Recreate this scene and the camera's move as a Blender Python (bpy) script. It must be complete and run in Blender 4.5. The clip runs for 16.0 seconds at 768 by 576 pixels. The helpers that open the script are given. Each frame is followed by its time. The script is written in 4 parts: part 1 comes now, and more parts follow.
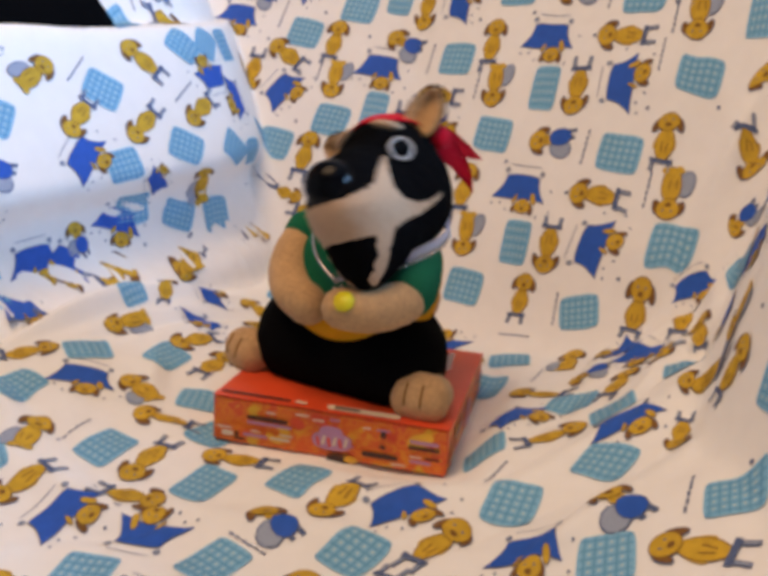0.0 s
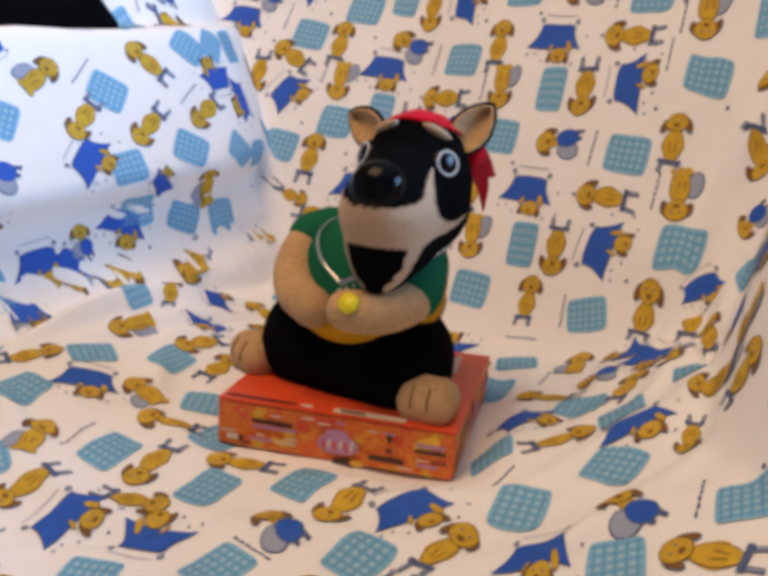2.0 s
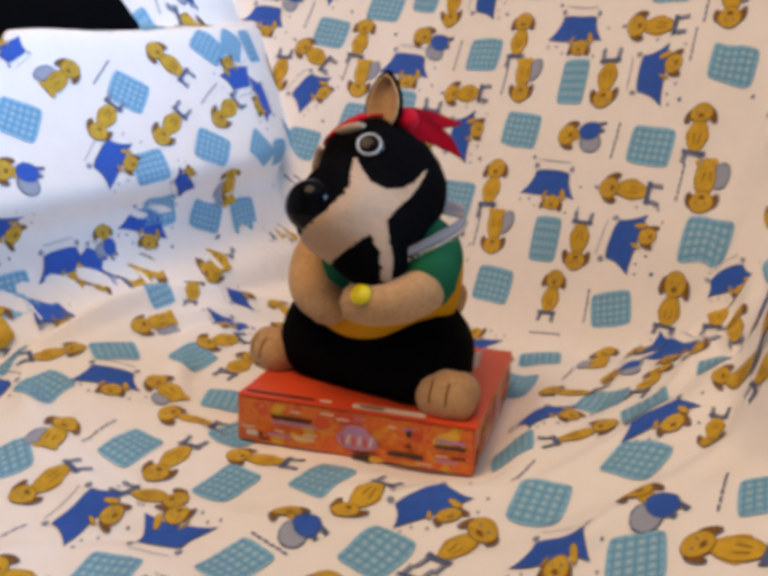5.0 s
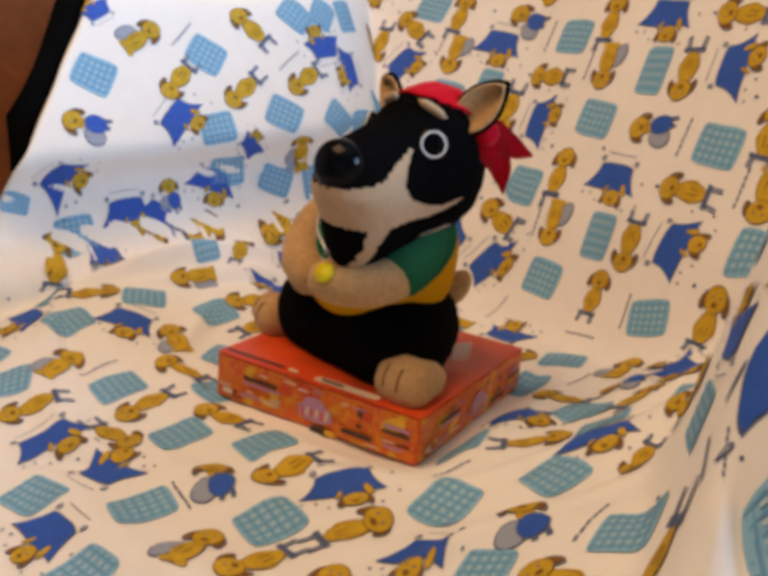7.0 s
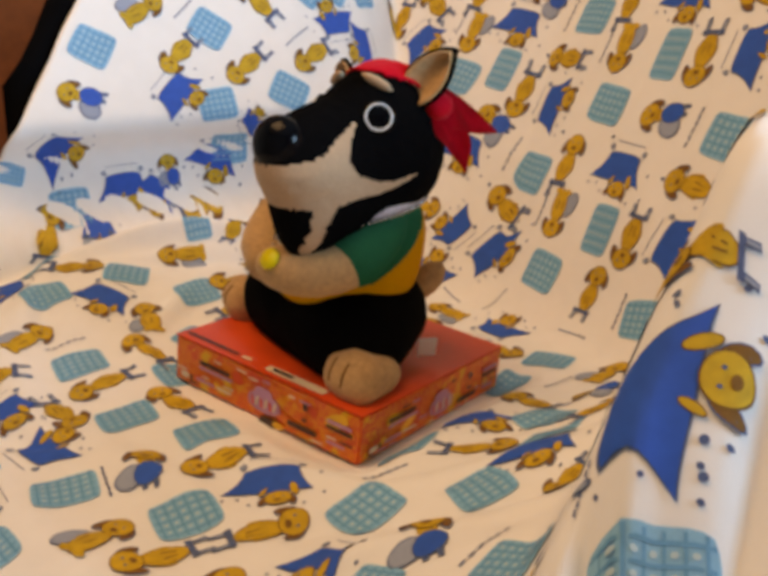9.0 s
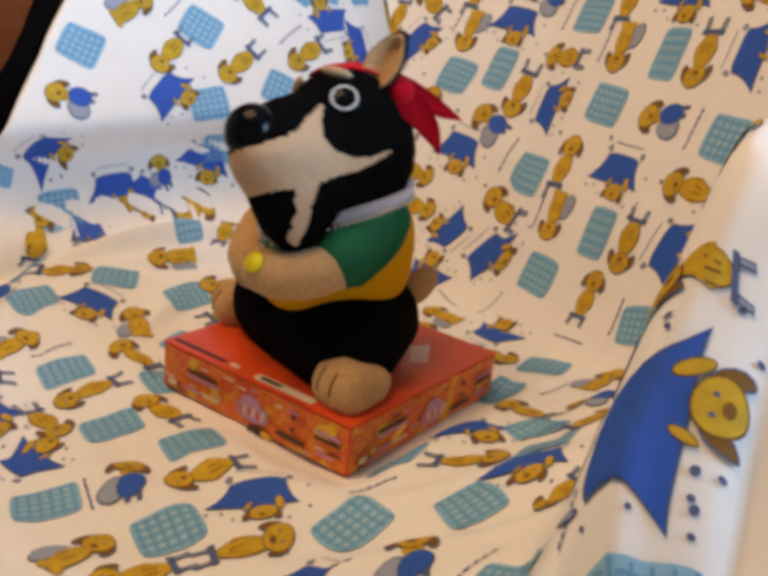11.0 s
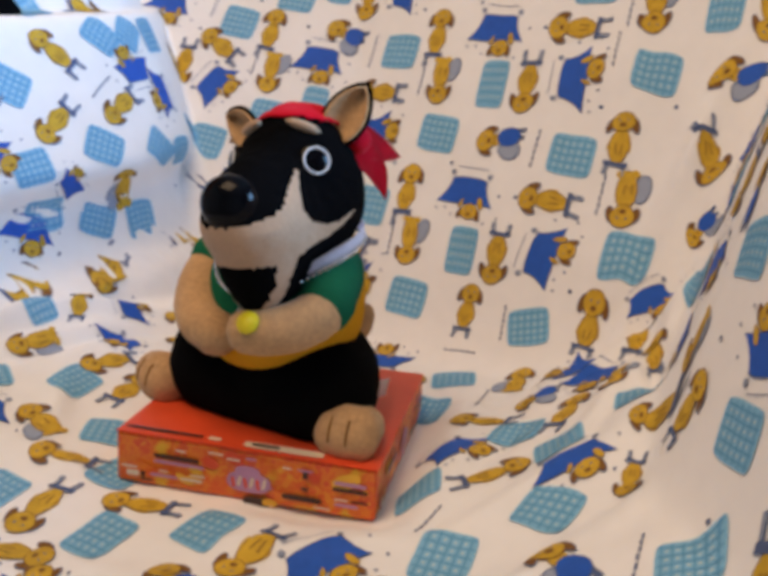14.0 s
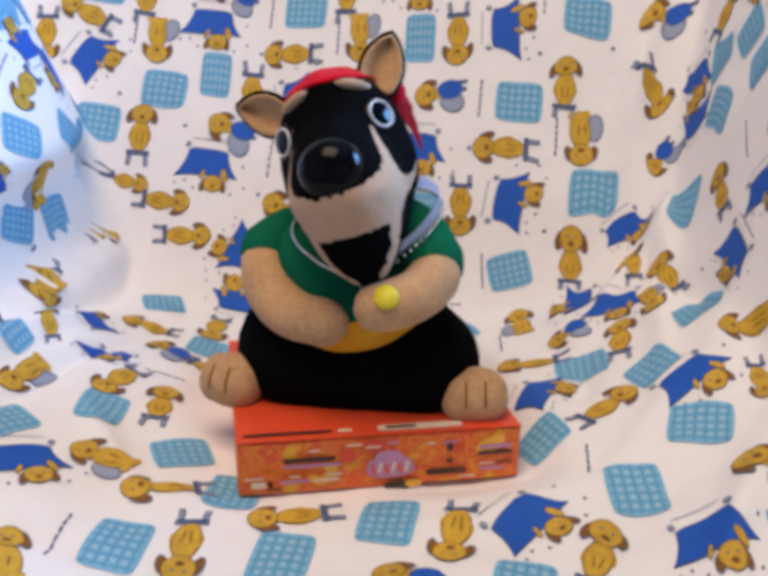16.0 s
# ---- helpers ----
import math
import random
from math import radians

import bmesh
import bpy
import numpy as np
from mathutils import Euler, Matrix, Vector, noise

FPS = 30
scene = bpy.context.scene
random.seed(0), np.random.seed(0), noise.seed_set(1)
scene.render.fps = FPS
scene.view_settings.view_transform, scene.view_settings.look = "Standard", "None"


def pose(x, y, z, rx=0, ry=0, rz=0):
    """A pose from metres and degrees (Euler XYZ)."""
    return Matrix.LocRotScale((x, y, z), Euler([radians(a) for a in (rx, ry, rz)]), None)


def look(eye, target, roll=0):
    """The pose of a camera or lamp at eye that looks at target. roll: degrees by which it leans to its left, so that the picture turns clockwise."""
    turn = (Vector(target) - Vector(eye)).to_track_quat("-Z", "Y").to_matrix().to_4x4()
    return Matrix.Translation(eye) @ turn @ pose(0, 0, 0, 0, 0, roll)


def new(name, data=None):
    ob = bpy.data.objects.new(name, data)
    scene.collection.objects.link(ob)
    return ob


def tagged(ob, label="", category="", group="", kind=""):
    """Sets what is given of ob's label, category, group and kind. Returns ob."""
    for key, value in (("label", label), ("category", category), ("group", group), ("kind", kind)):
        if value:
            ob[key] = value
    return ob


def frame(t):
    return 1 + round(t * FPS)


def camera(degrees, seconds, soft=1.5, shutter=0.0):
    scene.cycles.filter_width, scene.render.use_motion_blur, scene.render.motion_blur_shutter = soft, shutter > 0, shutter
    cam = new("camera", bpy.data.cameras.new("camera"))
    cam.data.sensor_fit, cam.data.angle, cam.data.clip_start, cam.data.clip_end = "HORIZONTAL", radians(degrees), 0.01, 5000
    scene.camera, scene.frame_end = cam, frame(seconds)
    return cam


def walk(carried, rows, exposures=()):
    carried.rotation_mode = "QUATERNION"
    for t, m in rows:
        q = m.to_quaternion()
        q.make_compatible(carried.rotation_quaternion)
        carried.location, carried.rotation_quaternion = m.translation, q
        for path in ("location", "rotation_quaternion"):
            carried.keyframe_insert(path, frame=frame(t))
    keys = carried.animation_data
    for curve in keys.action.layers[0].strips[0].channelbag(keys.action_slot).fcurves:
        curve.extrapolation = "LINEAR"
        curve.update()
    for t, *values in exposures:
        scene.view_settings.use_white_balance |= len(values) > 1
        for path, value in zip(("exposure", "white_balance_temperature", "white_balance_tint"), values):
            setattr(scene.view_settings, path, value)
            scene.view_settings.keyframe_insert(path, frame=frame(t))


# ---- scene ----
cam = camera(47.1, 16.0, soft=4.7, shutter=0.5)
PATH = [
    (0, (0.037, 0.028, 0.862), (-0.011, 1.911, 0.189), 0.2),
    (0.5, (0.038, 0.028, 0.863), (-0.023, 1.911, 0.192), -0.0),
    (1, (0.038, 0.031, 0.862), (-0.031, 1.915, 0.195), -0.2),
    (1.5, (0.035, 0.032, 0.859), (-0.029, 1.916, 0.192), -0.1),
    (2, (0.037, 0.034, 0.859), (-0.025, 1.918, 0.193), -0.0),
    (2.5, (0.035, 0.035, 0.86), (-0.024, 1.922, 0.201), 0.1),
    (3, (0.034, 0.034, 0.858), (-0.029, 1.926, 0.212), 0.0),
    (3.5, (0.034, 0.032, 0.858), (-0.058, 1.926, 0.22), -1.1),
    (6, (0.098, 0.05, 0.848), (-0.121, 1.913, 0.156), -0.2),
    (6.5, (0.183, 0.062, 0.851), (-0.262, 1.88, 0.148), 0.3),
    (7, (0.237, 0.081, 0.851), (-0.364, 1.852, 0.141), 0.3),
    (7.5, (0.262, 0.104, 0.849), (-0.419, 1.84, 0.127), 0.4),
    (8, (0.292, 0.125, 0.851), (-0.486, 1.813, 0.113), 0.2),
    (8.5, (0.304, 0.132, 0.85), (-0.5, 1.806, 0.106), 0.2),
    (9, (0.318, 0.151, 0.849), (-0.451, 1.834, 0.091), 0.7),
    (11.5, (0.319, 0.172, 0.854), (-0.454, 1.848, 0.084), 0.7),
    (12, (0.32, 0.173, 0.856), (-0.458, 1.848, 0.088), 0.4),
    (12.5, (0.323, 0.173, 0.857), (-0.456, 1.848, 0.091), 0.3),
    (13, (0.295, 0.161, 0.857), (-0.386, 1.884, 0.102), 0.1),
    (13.5, (0.171, 0.12, 0.86), (-0.137, 1.963, 0.147), 0.6),
    (14, (0.069, 0.107, 0.862), (0.094, 1.981, 0.163), 0.7),
    (14.5, (-0.055, 0.12, 0.86), (0.321, 1.955, 0.159), 0.7),
    (15, (-0.192, 0.169, 0.857), (0.523, 1.881, 0.112), 0.4),
    (15.5, (-0.235, 0.186, 0.854), (0.498, 1.882, 0.09), 0.3),
    (16, (-0.234, 0.188, 0.854), (0.496, 1.884, 0.084), 0.3),
]
# the clip's own white balance drifts: cooler at both ends, warmer while the arm is near
LIGHT = [(0.0, -0.65, 7200, 17), (3.5, -0.65, 7200, 17), (7.0, -0.73, 9000, 17), (8.5, -0.85, 10600, 17), (9.2, -0.75, 9800, 17), (11.5, -0.75, 8900, 15), (12.5, -0.75, 8600, 14), (13.5, -0.67, 7400, 14), (14.5, -0.63, 6400, 14), (15.0, -0.63, 6000, 14), (16.0, -0.37, 5900, 14)]
walk(cam, [(t, look(eye, target, roll)) for t, eye, target, roll in PATH], LIGHT)

# ---- world and light ----
world = bpy.data.worlds.new("world")
scene.world = world
world.use_nodes = True
world.node_tree.nodes["Background"].inputs["Color"].default_value = (0.5, 0.6, 0.8, 1)
world.node_tree.nodes["Background"].inputs["Strength"].default_value = 0.05


def area_lamp(name, eye, target, size, power, colour):
    data = bpy.data.lights.new(name, "AREA")
    data.shape, data.size, data.size_y, data.energy, data.color = "RECTANGLE", size[0], size[1], power, colour
    ob = new(name, data)
    ob.matrix_world = look(eye, target)
    return ob


area_lamp("ceiling_lamp_light", (-0.42, 0.42, 2.48), (-0.1, 0.8, 0.5), (1.1, 1.1), 44, (1.0, 0.72, 0.45))
area_lamp("window_light", (2.02, 0.60, 1.41), (-0.3, 0.9, 0.6), (0.9, 0.96), 146, (0.26, 0.55, 1.0))


# ---- materials ----
def material(name, colour, rough=0.8, metal=0.0, vary=0.12, grain=400.0, bump=0.2, bump_scale=900.0, sheen=0.0, weave=False):
    m = bpy.data.materials.new(name)
    m.use_nodes = True
    nt = m.node_tree
    n, l = nt.nodes, nt.links
    b = n["Principled BSDF"]
    b.inputs["Roughness"].default_value, b.inputs["Metallic"].default_value = rough, metal
    if name == "black_plastic":
        b.inputs["Specular IOR Level"].default_value = 0.12
    if rough > 0.88:
        b.inputs["Specular IOR Level"].default_value = 0.04
    if sheen:
        b.inputs["Sheen Weight"].default_value = sheen
        b.inputs["Sheen Roughness"].default_value = 0.4
    co = n.new("ShaderNodeTexCoord")
    big, fine = n.new("ShaderNodeTexNoise"), n.new("ShaderNodeTexNoise")
    big.inputs["Scale"].default_value, fine.inputs["Scale"].default_value = 14.0, grain
    for t in (big, fine):
        l.new(co.outputs["Object"], t.inputs["Vector"])
        t.inputs["Detail"].default_value = 3.0
    mix = n.new("ShaderNodeMix")
    mix.data_type = "FLOAT"
    mix.inputs[0].default_value = 0.5
    l.new(big.outputs["Fac"], mix.inputs[2])
    l.new(fine.outputs["Fac"], mix.inputs[3])
    ramp = n.new("ShaderNodeValToRGB")
    ramp.color_ramp.elements[0].position, ramp.color_ramp.elements[1].position = 0.3, 0.7
    ramp.color_ramp.elements[0].color = (*[c * (1 - vary) for c in colour], 1)
    ramp.color_ramp.elements[1].color = (*[min(1, c * (1 + vary)) for c in colour], 1)
    l.new(mix.outputs[0], ramp.inputs["Fac"])
    l.new(ramp.outputs["Color"], b.inputs["Base Color"])
    if bump:
        tex = n.new("ShaderNodeTexNoise")
        tex.inputs["Scale"].default_value, tex.inputs["Detail"].default_value = bump_scale, 4.0
        l.new(co.outputs["Object"], tex.inputs["Vector"])
        bp = n.new("ShaderNodeBump")
        bp.inputs["Strength"].default_value, bp.inputs["Distance"].default_value = bump, 0.001
        l.new(tex.outputs["Fac"], bp.inputs["Height"])
        l.new(bp.outputs["Normal"], b.inputs["Normal"])
    return m


COTTON = material("white_cotton", (0.86, 0.85, 0.84), 0.85, vary=0.03, grain=60, bump=0.15, bump_scale=1200, sheen=0.1)
PRINT_BLUE = material("print_blue", (0.006, 0.088, 0.47), 0.75, vary=0.15, grain=120, bump=0.1)
PRINT_GOLD = material("print_gold", (0.57, 0.35, 0.024), 0.8, vary=0.25, grain=160, bump=0.1)
PRINT_BROWN = material("print_brown", (0.20, 0.088, 0.012), 0.8, vary=0.2, bump=0.1)
PRINT_PLAID = material("print_plaid", (0.22, 0.50, 0.71), 0.8, vary=0.1, bump=0.1)
PRINT_PLAID_DARK = material("print_plaid_line", (0.11, 0.34, 0.57), 0.8, vary=0.1, bump=0.1)
PRINT_GREY = material("print_grey_blue", (0.30, 0.35, 0.46), 0.8, vary=0.1, bump=0.1)
PRINT_PALE = material("print_pale", (0.46, 0.62, 0.68), 0.8, vary=0.1, bump=0.1)
PRINT_SLATE = material("print_slate", (0.075, 0.115, 0.24), 0.8, vary=0.1, bump=0.1)
FUR_BLACK = material("black_plush", (0.0022, 0.0022, 0.0026), 0.95, vary=0.4, bump=0.6, bump_scale=700)
FUR_TAN = material("tan_plush", (0.51, 0.31, 0.155), 0.95, vary=0.26, grain=260, bump=0.6, bump_scale=800, sheen=0.2)
FUR_CREAM = material("cream_plush", (0.53, 0.35, 0.225), 0.95, vary=0.12, grain=500, bump=0.6, bump_scale=800, sheen=0.2)
FELT_RED = material("red_felt", (0.58, 0.008, 0.020), 0.9, vary=0.15, bump=0.3, sheen=0.1)
JERSEY_GREEN = material("green_jersey", (0.008, 0.12, 0.06), 0.9, vary=0.15, bump=0.4, bump_scale=1500)
JERSEY_YELLOW = material("yellow_jersey", (0.68, 0.33, 0.02), 0.9, vary=0.12, bump=0.4, bump_scale=1500)
COLLAR = material("lilac_ribbon", (0.72, 0.72, 0.82), 0.7, vary=0.1)
SILVER = material("silver_beads", (0.75, 0.73, 0.70), 0.25, metal=0.9, vary=0.05, bump=0)
BADGE = material("yellow_badge", (0.74, 0.62, 0.015), 0.4, vary=0.05, bump=0)
PLASTIC_BLACK = material("black_plastic", (0.002, 0.002, 0.003), 0.14, vary=0.1, bump=0)
EYE_WHITE = material("eye_white", (0.75, 0.75, 0.75), 0.3, vary=0.05, bump=0)
CARD_RED = material("orange_red_card", (0.72, 0.075, 0.022), 0.42, vary=0.12, grain=30, bump=0.05)
CARD_ORANGE = material("orange_card", (0.80, 0.20, 0.02), 0.42, vary=0.2, grain=30, bump=0.05)


def mottled(name, colours, scale):
    """Card printed with soft clouds of several colours."""
    m = material(name, colours[0], 0.42, vary=0.1, grain=30, bump=0.05)
    n, l = m.node_tree.nodes, m.node_tree.links
    tex, ramp, co = n.new("ShaderNodeTexNoise"), n.new("ShaderNodeValToRGB"), n.new("ShaderNodeTexCoord")
    tex.inputs["Scale"].default_value, tex.inputs["Detail"].default_value, tex.inputs["Roughness"].default_value = scale, 3.0, 0.6
    l.new(co.outputs["Object"], tex.inputs["Vector"])
    l.new(tex.outputs["Fac"], ramp.inputs["Fac"])
    while len(ramp.color_ramp.elements) < len(colours):
        ramp.color_ramp.elements.new(0.5)
    for k, c in enumerate(colours):
        ramp.color_ramp.elements[k].position = 0.32 + 0.36 * k / (len(colours) - 1)
        ramp.color_ramp.elements[k].color = (*c, 1)
    l.new(ramp.outputs["Color"], n["Principled BSDF"].inputs["Base Color"])
    return m


CARD_FRUIT = mottled("fruit_printed_card", ((0.76, 0.42, 0.03), (0.78, 0.28, 0.02), (0.72, 0.10, 0.018), (0.78, 0.22, 0.02), (0.70, 0.06, 0.03), (0.80, 0.38, 0.03)), 46)
CARD_YELLOW = material("yellow_card_print", (0.85, 0.45, 0.04), 0.42, vary=0.2, grain=60, bump=0)
CARD_PALE = material("pale_card_print", (0.75, 0.62, 0.48), 0.45, vary=0.1, bump=0)
CARD_DARK = material("dark_card_print", (0.05, 0.02, 0.015), 0.45, vary=0.1, bump=0)
CARD_LILAC = material("lilac_card_print", (0.50, 0.25, 0.42), 0.45, vary=0.2, bump=0)
WOOD = material("brown_wood", (0.26, 0.075, 0.022), 0.5, vary=0.3, grain=40, bump=0.1)
PLASTER = material("dim_plaster", (0.55, 0.52, 0.47), 0.9, vary=0.06)
DARK = material("dark_fabric", (0.002, 0.002, 0.0025), 0.9, vary=0.2)
FLOORING = material("floor_tiles", (0.30, 0.26, 0.22), 0.5, vary=0.1)


# ---- mesh helpers ----
def part(name, bm, mat, parent=None, label="", smooth=True):
    me = bpy.data.meshes.new(name)
    bm.normal_update()
    bm.to_mesh(me)
    bm.free()
    for m in mat if isinstance(mat, (list, tuple)) else [mat]:
        me.materials.append(m)
    if smooth:
        me.polygons.foreach_set("use_smooth", [True] * len(me.polygons))
    ob = new(name, me)
    if parent:
        ob.parent = parent
    if label:
        ob["label"] = label
    return ob


def box_mesh(bm, centre, size, bevel=0.0, turn=None):
    r = bmesh.ops.create_cube(bm, size=1.0)
    m = Matrix.Translation(centre) @ (turn or Matrix()) @ Matrix.Diagonal((*size, 1))
    bmesh.ops.transform(bm, matrix=m, verts=r["verts"])
    if bevel:
        bmesh.ops.bevel(bm, geom=list({e for v in r["verts"] for e in v.link_edges}), offset=bevel, segments=2, affect="EDGES")


def ball(bm, centre, radii, turn=None, segs=28, rings=18):
    r = bmesh.ops.create_uvsphere(bm, u_segments=segs, v_segments=rings, radius=1.0)
    m = Matrix.Translation(centre) @ (turn or Matrix()) @ Matrix.Diagonal((*radii, 1))
    bmesh.ops.transform(bm, matrix=m, verts=r["verts"])
    return r["verts"]


def tube(bm, points, radii, segs=16):
    """A round limb through the points, closed with domes."""
    pts = [Vector(p) for p in points]
    rows, last = [], len(pts) - 1
    stations = [(pts[0], (pts[1] - pts[0]).normalized(), radii[0], a) for a in (-80, -50, -25)]
    for i, p in enumerate(pts):
        d = (pts[min(i + 1, last)] - pts[max(i - 1, 0)]).normalized()
        stations.append((p, d, radii[i], 0))
    stations += [(pts[-1], (pts[-1] - pts[-2]).normalized(), radii[-1], a) for a in (25, 50, 80)]
    side = Vector((0.3, 0.2, 1))
    for p, d, r, a in stations:
        x = side.cross(d).normalized()
        y = d.cross(x)
        c = p + d * r * math.sin(radians(a))
        rr = r * math.cos(radians(a))
        rows.append([bm.verts.new(c + rr * (math.cos(k) * x + math.sin(k) * y)) for k in (2 * math.pi * q / segs for q in range(segs))])
    for a, b in zip(rows, rows[1:]):
        for k in range(segs):
            bm.faces.new((a[k], a[(k + 1) % segs], b[(k + 1) % segs], b[k]))
    bm.faces.new(rows[0][::-1])
    bm.faces.new(rows[-1])


def smooth_points(points, n):
    """A smooth line through the points."""
    pts = [Vector(p) for p in points]
    pts = [2 * pts[0] - pts[1]] + pts + [2 * pts[-1] - pts[-2]]
    out = []
    for i in range(1, len(pts) - 2):
        p0, p1, p2, p3 = pts[i - 1 : i + 3]
        for k in range(n):
            t = k / n
            out.append(0.5 * (2 * p1 + (p2 - p0) * t + (2 * p0 - 5 * p1 + 4 * p2 - p3) * t * t + (3 * p1 - 3 * p2 + p3 - p0) * t**3))
    return out + [pts[-2]]


# ---- the draped sheet ----
def smax(a, b, k):
    h = max(k - abs(a - b), 0) / k
    return max(a, b) + h * h * k * 0.25


def smin(a, b, k):
    return -smax(-a, -b, k)


def step(a, b, x):
    t = min(1, max(0, (x - a) / (b - a)))
    return t * t * (3 - 2 * t)


def seat_height(x, y):
    z = 0.488 + 0.05 * (x + 0.1) + 0.03 * (y - 0.59)
    z -= 0.045 * step(0.62, 0.95, y) * step(-0.22, 0.0, x)
    z += 0.038 * math.exp(-(((x + 0.32) / 0.10) ** 2) - ((y - 0.78) / 0.15) ** 2)
    z += 0.026 * math.exp(-(((x + 0.26) / 0.09) ** 2) - ((y - 0.93) / 0.09) ** 2)
    rise = x - 0.15 - 0.045 * step(0.58, 0.80, y) + 0.04 * step(0.58, 0.50, y)
    return z + 0.55 * 0.5 * (rise + math.sqrt(rise**2 + 0.0012)) * step(1.05, 0.75, y)


def back_height(x, y):
    z = 0.658 + (0.548 * (x - 0.172) + 0.69 * (y - 1.068)) / 0.475 + 0.7 * max(0, 0.05 - x)
    return smin(z, 1.02, 0.06)


def left_height(x, y):
    along = -0.64 * (x + 0.301) - 0.77 * (y - 1.004)
    into = -0.765 * (x + 0.301) + 0.643 * (y - 1.004)
    face = 0.717 + 2.11 * into
    z = smin(face, 0.655 + 7.0 * (into + 0.040), 0.024)
    away = 6.0 * min(0.0, along + 0.11) ** 2
    z = smin(z - away, 0.806 + 0.04 * along, 0.018)
    z = smax(z, smin(face - away - 0.080, 0.838 - 0.2 * along, 0.05), 0.012)
    return smin(z, face - 5.0 * (along + 1.41 * into - 0.172), 0.03)


def right_height(x, y):
    bend = 0.5 * (y - 0.60 + math.sqrt((y - 0.60) ** 2 + 0.002))
    inner = 0.68 + 4.0 * (x - 0.273 - 0.44 * bend)
    front = 0.672 + 1.45 * (y - 0.438)
    return smin(smin(inner, front, 0.05), 0.775 + 0.4 * max(0, y - 0.62), 0.02)


def fold(x, y, cx, cy, angle, length, width, height):
    if abs(x - cx) > 2.6 * length or abs(y - cy) > 2.6 * length:
        return 0.0
    c, s = math.cos(radians(angle)), math.sin(radians(angle))
    u, v = c * (x - cx) + s * (y - cy), -s * (x - cx) + c * (y - cy)
    return height * math.exp(-((u / length) ** 2) - (v / width) ** 2)


# x, y, direction, half length, half width and height of the larger folds
FOLDS = [
    (0.32, 0.80, 60, 0.05, 0.012, 0.020), (0.30, 0.76, 75, 0.06, 0.010, -0.018), (0.36, 0.86, 50, 0.05, 0.010, 0.018), (0.345, 0.74, 80, 0.05, 0.010, 0.018),
    (0.37, 0.93, 40, 0.06, 0.012, 0.016), (0.33, 0.90, 30, 0.05, 0.009, -0.012),
    (0.26, 0.66, 40, 0.09, 0.016, 0.008), (0.20, 0.55, 35, 0.10, 0.014, 0.007), (0.25, 0.60, 42, 0.09, 0.012, -0.007),
    (-0.24, 0.93, 50, 0.10, 0.010, 0.017), (-0.21, 0.90, 48, 0.10, 0.010, -0.013), (-0.30, 0.86, 55, 0.08, 0.010, 0.015),
    (-0.16, 0.70, 155, 0.07, 0.012, 0.006), (-0.24, 0.62, 150, 0.08, 0.016, 0.007), (-0.05, 0.56, 165, 0.12, 0.014, 0.005), (0.08, 0.54, 20, 0.08, 0.012, -0.005),
    (-0.12, 0.50, 150, 0.08, 0.018, 0.006), (0.16, 0.62, 30, 0.07, 0.012, 0.006), (-0.02, 0.47, 170, 0.1, 0.02, 0.006), (0.10, 1.075, -39, 0.30, 0.010, 0.004),
    (0.30, 0.83, 20, 0.05, 0.009, 0.015), (0.35, 0.80, 65, 0.06, 0.009, -0.014), (0.25, 0.72, 55, 0.06, 0.009, 0.008), (0.22, 0.80, 70, 0.07, 0.012, 0.006), (0.17, 0.71, 50, 0.06, 0.010, -0.005),
    (-0.33, 0.74, 120, 0.07, 0.012, 0.008), (-0.28, 0.70, 140, 0.07, 0.010, -0.006), (-0.38, 0.64, 130, 0.08, 0.014, 0.009), (-0.20, 0.78, 100, 0.06, 0.010, 0.006), (0.02, 0.60, 175, 0.09, 0.010, 0.005),
    (0.13, 0.50, 40, 0.07, 0.010, 0.006), (-0.30, 0.50, 35, 0.09, 0.014, 0.007), (-0.18, 0.56, 10, 0.07, 0.010, -0.005), (0.05, 0.42, 160, 0.09, 0.014, 0.007),
    (0.279, 0.422, 100, 0.022, 0.006, -0.014), (0.288, 0.426, 95, 0.022, 0.009, 0.006), (0.329, 0.436, 92, 0.035, 0.006, -0.010), (0.308, 0.440, 95, 0.030, 0.014, 0.004),
]


def sheet_height(x, y):
    z = smax(seat_height(x, y), back_height(x, y), 0.05)
    z = smax(z, left_height(x, y), 0.012)
    z = smax(z, right_height(x, y), 0.04)
    for f in FOLDS:
        z += fold(x, y, *f)
    u, v = 0.9767 * (x + 0.0059) - 0.2147 * (y - 0.7691), 0.2147 * (x + 0.0059) + 0.9767 * (y - 0.7691)
    under = 0.4705 - 0.103 * v - 0.038 * u
    if z > under and abs(u) < 0.16 and abs(v) < 0.16:
        z += (under - z) * step(0.046, 0.0, math.hypot(max(0, abs(u) - 0.101), max(0, abs(v) - 0.103)))
    z += 0.016 * step(0.25, 0.36, x) * step(0.60, 0.74, y) * (noise.noise((x * 13, y * 13, 3.1)) + 0.6 * noise.noise((x * 31, y * 31, 6.2)))
    z += 0.004 * noise.noise((x * 9, y * 9, 1.3)) + 0.0024 * noise.noise((x * 22, y * 22, 5.0)) + 0.0009 * noise.noise((x * 55, y * 55, 8.0))
    return z


